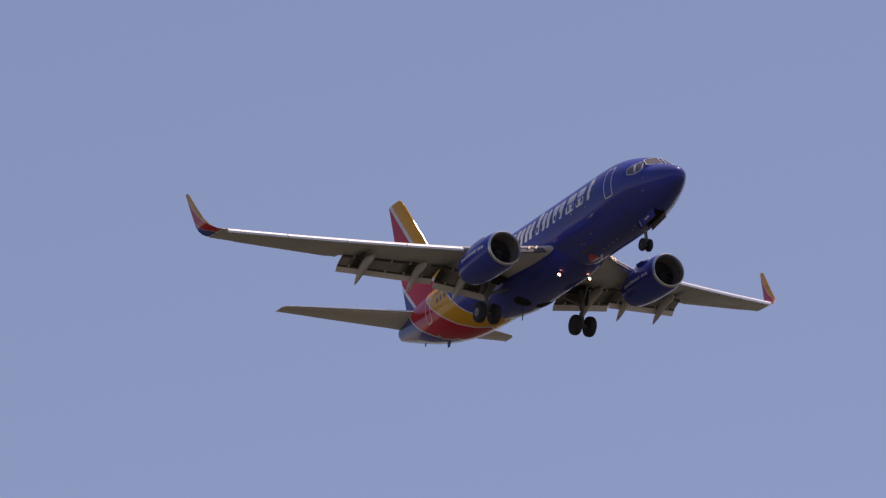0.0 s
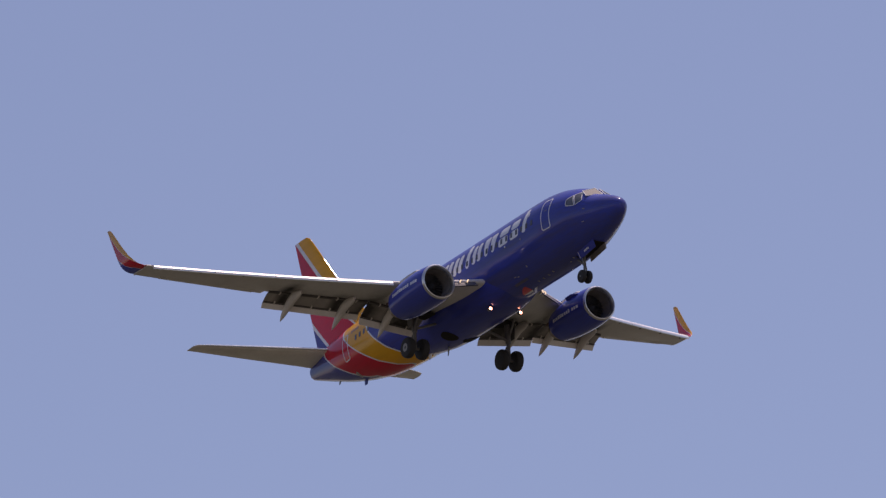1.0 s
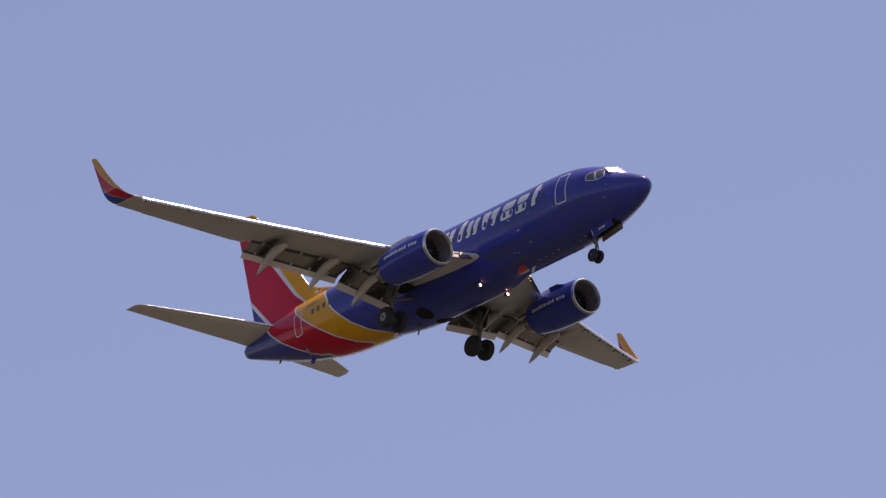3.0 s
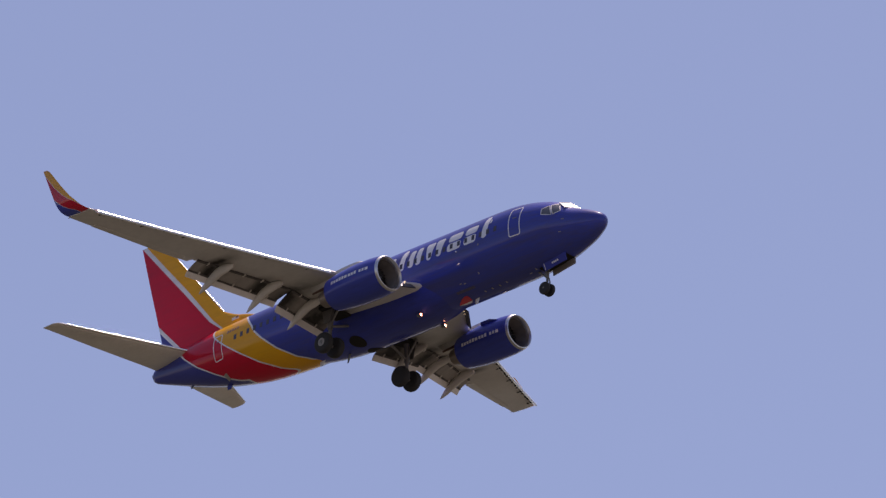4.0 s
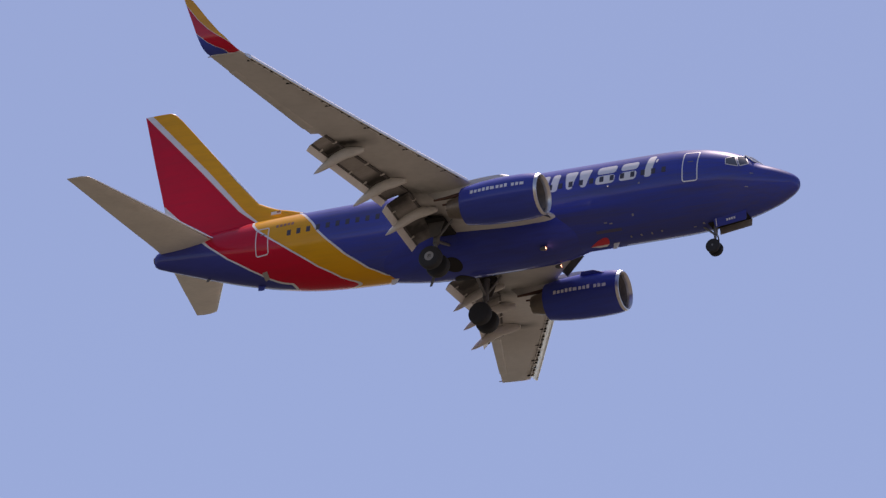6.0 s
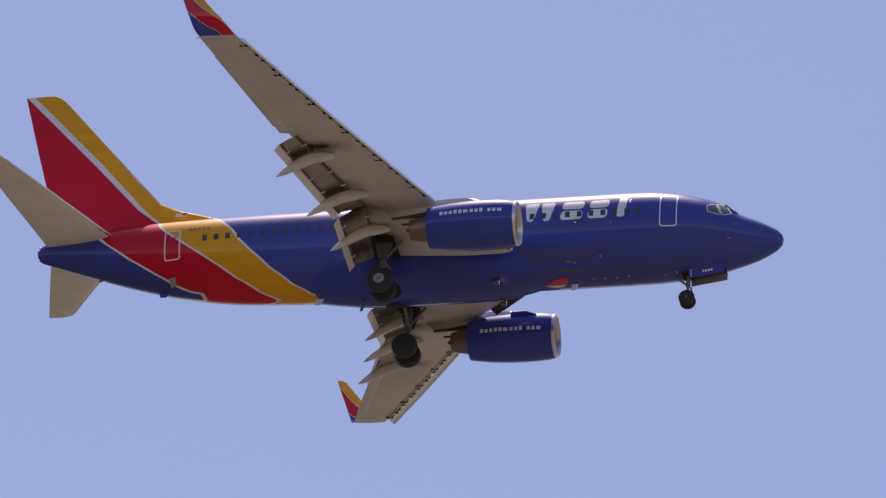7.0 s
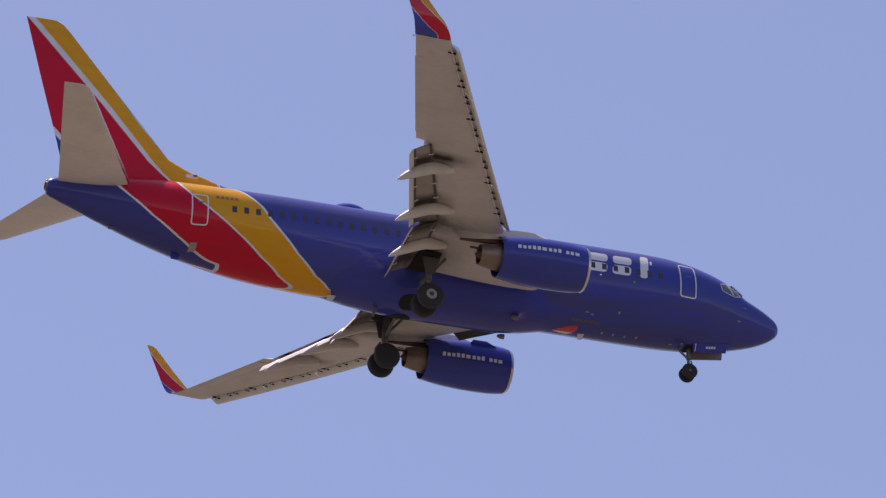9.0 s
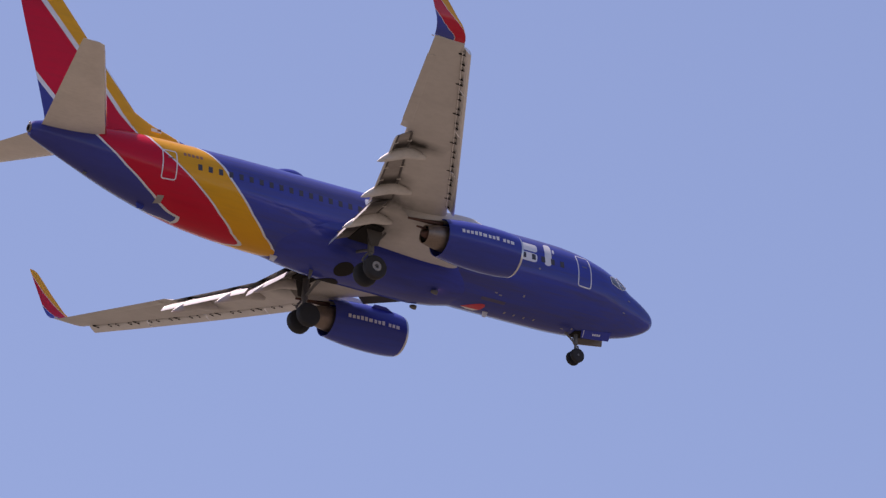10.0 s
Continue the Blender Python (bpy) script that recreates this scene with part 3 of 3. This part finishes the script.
def wing(plane, side):
    st = []
    for y in (1.2, 1.9, 3.2, 4.6, 5.5, 7.5, 10.38, 10.44, 13.5, 16.85):
        thick = .105 if y < 5 else .115
        cut = .34 if 1.9 <= y < 10.4 else 0.0
        st.append(((nose_x(y), side * y, wing_z(y) + .12), (tail_x(y) + cut, side * y, wing_z(y) + .10), (0, 0, 1), thick))
    w = part("wing", blade(st, n=22), wing_grey, plane, "swept grey wing with slats and flaps extended")
    # slats, in four lengths, drooped ahead of the fixed nose
    for y0, y1 in ((5.6, 8.2), (8.24, 11.0), (11.04, 13.8), (13.84, 16.6)):
        st = []
        for y in (y0, y1):
            le = Vector((nose_x(y) + .34, side * y, wing_z(y) - .17))
            te = Vector((nose_x(y) - .10, side * y, wing_z(y) + .17))
            st.append((le, te, (.6, 0, .8), .26))
        part("slat", blade(st, camber=.05, n=10), slat_metal, w, "bare metal leading-edge slat, drooped")
    yy = 5.8
    k = 0
    while yy < 16.5:
        x, z = nose_x(yy), wing_z(yy)
        big = k % 4 == 1
        long = .26 if big else .11
        bm = slab(None, [(x + .10, side * yy, z - .03), (x - long, side * yy, z - .005), (x - long, side * yy, z + .06), (x + .10, side * yy, z + .05)], .028)
        part("slat_track", bm, shade_and_track_dark, w)
        yy += .36 if k % 2 else .62
        k += 1
    # pale strips that paint the sunlit line in the gap behind the slats
    for y0, y1 in ((5.75, 11.0), (11.0, 16.4)):
        pts = [(nose_x(y) - .05 - d, side * y, wing_z(y) + .015 + e) for y, d, e in ((y0, 0, -.012), (y0, .045, -.02), (y1, .045, -.02), (y1, 0, -.012))]
        part("slat_gap_light", slab(None, pts, .03), pale_trim_gap_light, w)
    # inboard leading-edge flap by the engine, its shade painted in as a dark colour
    bm = slab(None, [(nose_x(2.0) + .27, side * 2.0, wing_z(2.0) - .22), (nose_x(3.9) + .24, side * 3.9, wing_z(3.9) - .24), (nose_x(3.9) - .05, side * 3.9, wing_z(3.9) + .08), (nose_x(2.0) - .05, side * 2.0, wing_z(2.0) + .08)], .06)
    part("leading_edge_flap", bm, shaded_panel, w, "hinged leading-edge flap, folded out, its shaded face put into a dark colour")
    # trailing-edge flaps: a main panel and an aft panel in each length, with dark strips painting the shade of the
    # slots ahead of them
    for y0, y1 in ((1.95, 5.32), (5.42, 10.3)):
        def flap_line(y, ahead, drop):
            wide = float(np.interp(y, [5.6, 10.3], [.95, .60]))
            return Vector((tail_x(y) + (wide if ahead else -.02), side * y, wing_z(y) - drop))
        main, aft, slot_a, slot_b = [], [], [], []
        for y in (y0, y1):
            a, b = flap_line(y, True, .02), flap_line(y, False, .30 if y0 > 5 else .46)
            main.append((a, b, (-.3, 0, 1)))
            c = b + Vector((-.05, 0, -.02))
            d = c + Vector((-.22, 0, -.30 if y0 > 5 else -.34))
            aft.append((c, d, (-.84, 0, .54)))
            slot_a += [a + Vector((.07, 0, .03)), a + Vector((-.03, 0, .0))]
            slot_b += [b + Vector((.02, 0, -.01)), b + Vector((-.07, 0, -.06))]
        part("flap", blade(main, .10, .02, 12), flap_grey, w, "extended trailing-edge flap panel")
        part("aft_flap", blade(aft, .12, .02, 12), aft_flap_grey, w, "pale steeply drooped aft flap")
        # solid dark strip paints the shade of the gap ahead of the flap
        part("flap_cove_shade", slab(None, [slot_a[0], slot_a[1], slot_a[3], slot_a[2]], .10), gap_shade_and_door_dark, w)
        for k in range(3 if y0 < 5 else 5):
            y = y0 + (y1 - y0) * (k + .6) / (3.2 if y0 < 5 else 5.2)
            a, b = flap_line(y, True, .02), flap_line(y, False, .30 if y0 > 5 else .46)
            up = Vector((0, 0, .07))
            part("flap_bracket", slab(None, [a + Vector((.12, 0, -.02)), a + Vector((-.10, 0, -.06)), a + Vector((-.10, 0, -.06)) + up, a + Vector((.12, 0, -.02)) + up], .07), fairing_grey, w)
            part("flap_bracket", slab(None, [b + Vector((.10, 0, -.02)), b + Vector((-.10, 0, -.11)), b + Vector((-.10, 0, -.11)) + up, b + Vector((.10, 0, -.02)) + up], .06), fairing_grey, w)
        part("flap_slot_shade", slab(None, [slot_b[0], slot_b[1], slot_b[3], slot_b[2]], .05), gap_shade_and_door_dark, w)
    # canoe fairings of the flap tracks
    for y, x0, x1, z1 in ((3.95, -16.2, -18.75, -2.08), (6.42, -16.7, -19.3, -1.75), (9.12, -17.6, -20.08, -1.34)):
        rings = []
        z0 = wing_z(y) - .1
        for k in range(13):
            s = k / 12
            x = x0 + (x1 - x0) * s
            zc = z0 - .10 - (max(0, s - .35) / .65) ** 1.3 * (z0 - .10 - z1)
            r = max(.012, .26 * math.sin(math.pi * min(1, .06 + s * .94)) ** .65)
            rings.append([(x, side * y + r * .72 * math.cos(a), zc + r * 1.15 * math.sin(a)) for a in [2 * math.pi * i / 20 for i in range(20)]])
        part("flap_track_fairing", loft(rings), fairing_grey, w, "pointed grey fairing over a flap track")
    # aileron: a panel with its own gap
    bm = blade([((tail_x(10.9) + .50, side * 10.9, wing_z(10.9) + .07), (tail_x(10.9) - .03, side * 10.9, wing_z(10.9) + .085), (0, 0, 1)),
                ((tail_x(15.6) + .36, side * 15.6, wing_z(15.6) + .07), (tail_x(15.6) - .03, side * 15.6, wing_z(15.6) + .095), (0, 0, 1))], .13, 0, 10)
    part("aileron", bm, wing_grey, w)
    # winglet, curving up from the tip
    st = []
    for y, z, xl, xt in ((16.8, .985, -20.32, -21.84), (17.02, 1.02, -20.42, -21.92), (17.22, 1.13, -20.54, -22.0), (17.36, 1.28, -20.68, -22.06), (17.45, 1.48, -20.85, -22.13),
                         (17.50, 1.72, -21.10, -22.22), (17.58, 2.42, -21.66, -22.46), (17.66, 3.24, -22.26, -22.75), (17.69, 3.48, -22.44, -22.83), (17.70, 3.60, -22.62, -22.87)):
        st.append((y, z, xl, xt))
    rows = []
    for i, (y, z, xl, xt) in enumerate(st):
        a, b = st[max(i - 1, 0)], st[min(i + 1, len(st) - 1)]
        dy, dz = b[0] - a[0], b[1] - a[1]
        rows.append(((xl, side * y, z), (xt, side * y, z + .02), (0, -side * dz, dy)))
    part("winglet", blade(rows, .065, .01, 14), winglet_paint, w, "upturned winglet banded yellow, red and blue")
    bm = bmesh.new()
    tube(bm, (-21.84, side * 16.75, .99), (-21.97, side * 16.75, .99), .035, .02, 8)
    part("tail_light", bm, metal, w)
    # lamps in the wing root, one beside the other behind their rims
    for yy in (2.25, 2.55):
        c = (nose_x(yy) - .04, side * yy, wing_z(yy) + .11)
        lamp = part("landing_light", loft(turned([(c[0], .115), (c[0] + .02, .125), (c[0] + .02, .14), (c[0] - .08, .15), (c[0] - .35, .12)], c, 20), False, True), metal, w, "round landing light with a metal rim")
        part("lens", loft(turned([(c[0] + .004, .117), (c[0] - .004, .117)], c, 20)), lamp_root, lamp, "lit yellowish lens")
    return w


for side in (-1, 1):
    wing(airliner, side)


def engine(plane, side):
    y, z = side * 4.93, -1.865
    centre, lean = (-10.5, y, z), 0.0
    squash = lambda x: 0.94
    eng = new("engine")
    eng.parent = plane
    prof = [(-10.62, .985), (-10.9, 1.035), (-11.3, 1.07), (-11.9, 1.085), (-12.6, 1.075), (-13.3, 1.03), (-13.9, .955), (-14.32, .88), (-14.30, .84), (-13.6, .86)]
    part("cowling", loft(turned(prof, centre, 56, lean, squash), False, False), blue, eng, "glossy blue engine cowling")
    part("inlet_liner", loft(turned([(-11.5, .78), (-11.0, .79), (-10.74, .813)], centre, 56, lean, squash), False, False), liner_grey, eng, "dull grey inlet liner")
    prof = [(-10.74, .813), (-10.66, .824), (-10.56, .85), (-10.49, .895), (-10.50, .935), (-10.55, .965), (-10.625, .987)]
    part("inlet_lip", loft(turned(prof, centre, 56, lean, squash), False, False), lip_metal, eng, "bare metal inlet lip")
    part("inlet_duct", loft(turned([(-11.5, .78), (-11.62, .78), (-11.64, .02)], centre, 40, lean), False, False), fan_metal, eng)
    bm = bmesh.new()
    zc = z + lean * 1.0
    for k in range(24):
        a = 2 * math.pi * k / 24
        ca, sa = math.cos(a), math.sin(a)
        cb, sb = math.cos(a + .2), math.sin(a + .2)
        slab(bm, [(-11.40, y + .2 * ca, zc + .2 * sa), (-11.38, y + .76 * ca, zc + .76 * sa), (-11.54, y + .76 * cb, zc + .76 * sb), (-11.52, y + .2 * cb, zc + .2 * sb)], .012)
    part("fan", bm, fan_metal, eng, "dark fan with twenty-four blades")
    part("spinner", loft(turned([(-11.05, .01), (-11.12, .07), (-11.3, .17), (-11.5, .23)], centre, 24, lean), True, True), fan_metal, eng)
    part("core_nozzle", loft(turned([(-13.7, .62), (-14.3, .58), (-14.8, .49), (-15.12, .42), (-15.10, .38), (-14.6, .40)], centre, 40, lean), False, False), hot_metal, eng, "heat-stained metal core nozzle")
    part("exhaust_plug", loft(turned([(-14.5, .28), (-15.0, .20), (-15.2, .12), (-15.3, .03)], centre, 24, lean)), scorched, eng, "scorched reddish exhaust plug")
    # dark disc across the nozzle paints the shade of its depth
    part("exhaust_throat", loft(turned([(-14.68, .396), (-14.7, .396)], centre, 24, lean)), shade_and_track_dark, eng)
    # the long bar paints the shadow line under the pylon; the short one is a pipe
    bm = bmesh.new()
    tube(bm, (-14.2, y, -1.16), (-15.95, y, -1.27), .12, .05, 14)
    tube(bm, (-15.0, y, z + .28), (-15.5, y, z + .30), .055, .045, 10)
    part("pylon_shade_and_pipe", bm, scorched, eng, "dark bar painting the shade under the pylon, with a small scorched pipe")
    # dark ring closes the bypass duct and paints its inner shade
    part("bypass_duct", loft(turned([(-13.75, .86), (-13.76, .60)], centre, 40, lean), False, False), shade_and_track_dark, eng)
    # pylon to the wing
    bm = blade([((-11.7, y, -.78), (-15.9, y, -1.25), (0, 1, 0)), ((-12.5, y, -.52), (-16.4, y, -.75), (0, 1, 0))], .10, 0, 14)
    part("pylon", bm, wing_grey, eng, "grey engine pylon under the wing")
    # strake on the inner side of the cowling
    a = radians(38)
    iy, iz = y - side * 1.05 * math.cos(a), z + .04 + 1.05 * math.sin(a)
    oy, oz = y - side * 1.25 * math.cos(a), z + .04 + 1.25 * math.sin(a)
    part("strake", slab(None, [(-11.25, iy, iz), (-11.75, oy, oz), (-12.35, oy, oz), (-12.45, iy, iz)], .03), blue, eng, "blue fin on the cowling")
    # bars of small lettering high on the outer flank
    a0 = 4 if side < 0 else -9
    x = -13.72
    for k in range(13):
        if k == 9:
            x += .14
            continue
        wd = .205 if k not in (5, 12) else .28
        pts = []
        high = 10.0 if k in (0, 3, 4, 8) else 8.5
        for xx, aa in ((x, a0), (x + wd * .66, a0), (x + wd * .66, a0 + high), (x, a0 + high)):
            r = float(np.interp(-xx, [10.6, 11.3, 11.9, 12.6, 13.3, 13.9], [.985, 1.07, 1.085, 1.075, 1.03, .955])) + .006
            pts.append((xx, y - r * math.cos(radians(aa)), z + lean * (-10.5 - xx) + r * math.sin(radians(aa))))
        part("lettering_bar", slab(None, pts, .012), white_paint, eng)
        x += wd
    return eng


for side in (-1, 1):
    engine(airliner, side)


def tail(plane):
    # fin with its long fillet
    st = []
    for z, xl, xt, th in ((1.2, -26.2, -31.62, .06), (1.9, -26.4, -31.76, .07), (2.45, -26.8, -31.89, .09), (3.03, -27.2, -32.03, .10), (4.39, -28.39, -32.38, .10),
                          (5.9, -29.58, -32.78, .10), (8.3, -31.56, -33.38, .10), (8.62, -31.86, -33.46, .09), (8.78, -32.15, -33.50, .05)):
        st.append(((xl, 0, z), (xt, 0, z), (0, 1, 0), th))
    fin = part("fin", blade(st, camber=0, n=20), paint, plane, "tall swept fin, yellow and red with a pale line")
    bm = bmesh.new()
    tube(bm, (-27.25, 0, 3.03), (-31.73, 0, 8.44), .052, .032, 12)
    part("leading_edge", bm, metal, fin, "bare metal leading edge strip")
    part("flag_panel", slab(None, [(-26.45, -.235, 2.20), (-25.95, -.235, 2.20), (-25.95, -.225, 2.36), (-26.45, -.225, 2.36)], .02), pale_trim_gap_light, fin, "small pale flag panel")
    part("flag_field", slab(None, [(-26.15, -.247, 2.27), (-25.97, -.247, 2.27), (-25.97, -.24, 2.39), (-26.15, -.24, 2.35)], .02), number_paint, fin)
    rings = []
    for k in range(14):
        s = k / 13
        x = -23.3 - 4.1 * s
        top = float(np.interp(-x, [23.3, 24.2, 25.0, 25.6, 26.15, 26.6, 27.4], [1.80, 2.02, 2.22, 2.42, 2.56, 2.74, 3.15]))
        w = .06 + .16 * s
        rings.append([(x, w * math.cos(a) * (1 if math.sin(a) < 0 else 1), 1.6 + (top - 1.6) * math.sin(a) if math.sin(a) > 0 else 1.6 + .1 * math.sin(a)) for a in [2 * math.pi * i / 20 for i in range(20)]])
    part("fin_fillet", loft(rings), paint, fin, "yellow fillet ahead of the fin")
    for side in (-1, 1):
        st = []
        for y, xl, xt, z, th in ((.3, -28.72, -32.0, .99, .10), (1.0, -29.12, -32.16, 1.08, .10), (4.0, -30.84, -32.92, 1.42, .09), (6.75, -32.40, -33.60, 1.75, .09), (7.08, -32.60, -33.68, 1.78, .08), (7.2, -32.90, -33.70, 1.79, .05)):
            st.append(((xl, side * y, z), (xt, side * y, z), (0, 0, 1), th))
        tp = part("tailplane", blade(st, camber=-.01, n=16), tail_grey, plane, "swept grey tailplane")
        bm = bmesh.new()
        tube(bm, (-29.03, side * .78, 1.055), (-32.40, side * 6.7, 1.745), .07, .04, 12)
        part("leading_edge", bm, metal, tp, "bare metal leading edge strip")


tail(airliner)


def wheel(bm_tyre, bm_hub, x, y, z, r, w, out=0):
    """A tyre with its hub; out: the side of the shallow outer dish."""
    prof = [(-w * .5, r * .56), (-w * .5, r * .80), (-w * .42, r * .93), (-w * .25, r * .99), (0, r), (w * .25, r * .99), (w * .42, r * .93), (w * .5, r * .80), (w * .5, r * .56)]
    rings = [[(x + rr * math.cos(a), y + d, z + rr * math.sin(a)) for a in [2 * math.pi * i / 32 for i in range(32)]] for d, rr in prof]
    loft(rings, bm=bm_tyre)
    prof = [(-w * .40, r * .12), (-w * .44, r * .3), (-w * .46, r * .57), (w * .46, r * .57), (w * .44, r * .3), (w * .40, r * .12)]
    rings = [[(x + rr * math.cos(a), y + d, z + rr * math.sin(a)) for a in [2 * math.pi * i / 24 for i in range(24)]] for d, rr in prof]
    loft(rings, bm=bm_hub)


def gear(plane):
    ng = new("nose_gear")
    ng.parent = plane
    bm = bmesh.new()
    tube(bm, (-4.05, 0, -1.8), (-4.06, 0, -2.55), .10)
    tube(bm, (-4.06, 0, -2.5), (-4.09, 0, -3.19), .065)
    tube(bm, (-4.09, -.3, -3.19), (-4.09, .3, -3.19), .05)
    tube(bm, (-4.05, 0, -2.55), (-4.75, 0, -1.95), .05)
    tube(bm, (-3.95, 0, -2.6), (-3.88, 0, -2.88), .035)
    tube(bm, (-3.88, 0, -2.88), (-4.02, 0, -3.1), .035)
    part("strut", bm, steel, ng, "grey steel nose gear strut")
    for y in (-.19, .19):
        bt, bh = bmesh.new(), bmesh.new()
        wheel(bt, bh, -4.09, y, -3.19, .345, .2)
        part("tyre", bt, rubber, ng)
        part("wheel_hub", bh, steel, ng)
    part("gear_door", slab(None, [(-2.42, -.42, -1.73), (-4.02, -.45, -1.96), (-3.96, -.27, -2.32), (-2.48, -.25, -2.12)], .03), grimy_blue, ng, "open blue nose gear door with white bars")

    def on_door(x, down):
        f = (-2.44 - x) / 1.55
        return Vector((x, -.42 - .03 * f, -1.73 - .23 * f)).lerp(Vector((x, -.25 - .02 * f, -2.11 - .20 * f)), down) + Vector((0, -.018, -.009))
    for k in range(4):
        x = -3.40 + .115 * k
        part("number_bar", slab(None, [on_door(x, .36), on_door(x + .075, .36), on_door(x + .075, .60), on_door(x, .60)], .008), white_paint, ng)
    part("door_stripe", slab(None, [on_door(-3.90, .05), on_door(-3.87, .05), on_door(-3.87, .9), on_door(-3.90, .9)], .008), white_paint, ng)
    part("gear_door", slab(None, [(-2.42, .34, -1.82), (-4.0, .36, -2.02), (-3.96, .37, -2.36), (-2.44, .37, -2.13)], .05), outer_door, ng, "open grey nose gear door, inner face")
    # dark plate paints the shade of the nose wheel bay
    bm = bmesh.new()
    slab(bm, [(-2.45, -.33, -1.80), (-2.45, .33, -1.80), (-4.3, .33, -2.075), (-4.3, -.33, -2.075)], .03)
    part("gear_bay_shade", bm, shade_and_track_dark, ng, "dark plate painting the shade of the nose wheel bay")
    for side in (-1, 1):
        mg = new("main_gear")
        mg.parent = plane
        y = side * 2.90
        bm = bmesh.new()
        tube(bm, (-16.6, side * 2.85, -1.1), (-16.66, y, -2.35), .15)
        tube(bm, (-16.66, y, -2.3), (-16.70, y, -3.27), .10)
        tube(bm, (-16.70, y - .55, -3.27), (-16.70, y + .55, -3.27), .08)
        tube(bm, (-16.64, y, -2.2), (-16.6, side * 1.6, -1.75), .07)
        tube(bm, (-16.64, y, -2.1), (-15.9, side * 2.9, -1.2), .06)
        tube(bm, (-16.85, y, -2.45), (-17.08, y, -2.8), .05)
        tube(bm, (-17.08, y, -2.8), (-16.82, y, -3.1), .05)
        part("strut", bm, steel, mg, "grey steel main gear strut")
        for d in (-.43, .43):
            bt, bh = bmesh.new(), bmesh.new()
            wheel(bt, bh, -16.70, y + d, -3.27, .565, .40)
            part("tyre", bt, rubber, mg, "black rubber tyre")
            part("wheel_hub", bh, steel, mg)
        prof = [(.40, .02), (.40, .10), (.405, .22), (.39, .25), (.37, .26)]
        rings = [[(-16.70 + rr * math.cos(a), y + side * (.43 + d * .5), -3.27 + rr * math.sin(a)) for a in [2 * math.pi * i / 24 for i in range(24)]] for d, rr in prof]
        part("hub_cap", loft(rings), hub_grey, mg, "pale round hub cap")
        part("gear_door", slab(None, [(-16.2, side * 3.12, -1.35), (-17.0, side * 3.12, -1.35), (-16.85, side * 3.16, -2.1), (-16.45, side * 3.16, -2.1)], .04), gap_shade_and_door_dark, mg, "dull grey strut door")
        # dark plate under the wing paints the shade of the gear bay
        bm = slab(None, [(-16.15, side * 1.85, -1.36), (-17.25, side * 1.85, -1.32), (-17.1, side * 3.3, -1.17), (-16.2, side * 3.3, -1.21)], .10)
        part("gear_bay_shade", bm, shade_and_track_dark, mg, "dark plate painting the shade of the gear bay under the wing")


gear(airliner)


def belly_lamps(plane):
    for y in (-.92, .92):
        lamp = new("belly_lamp")
        lamp.parent = plane
        prof = [(-12.10, .080), (-12.02, .095), (-12.02, .108), (-12.12, .115), (-12.28, .08), (-12.34, .02)]
        part("housing", loft(turned(prof, (-12, y, -2.34), 20), False, True), steel, lamp, "dull round lamp housing")
        part("lens", loft(turned([(-12.075, .088), (-12.08, .088)], (-12, y, -2.34), 20)), lamp_warm, lamp, "lit warm white lens")


belly_lamps(airliner)


# ---------------------------------------------------------------- flight
def motions():
    walk(airliner, [(t, pose(x, y, z, *ATTITUDE)) for t, x, y, z in FLIGHT])


motions()
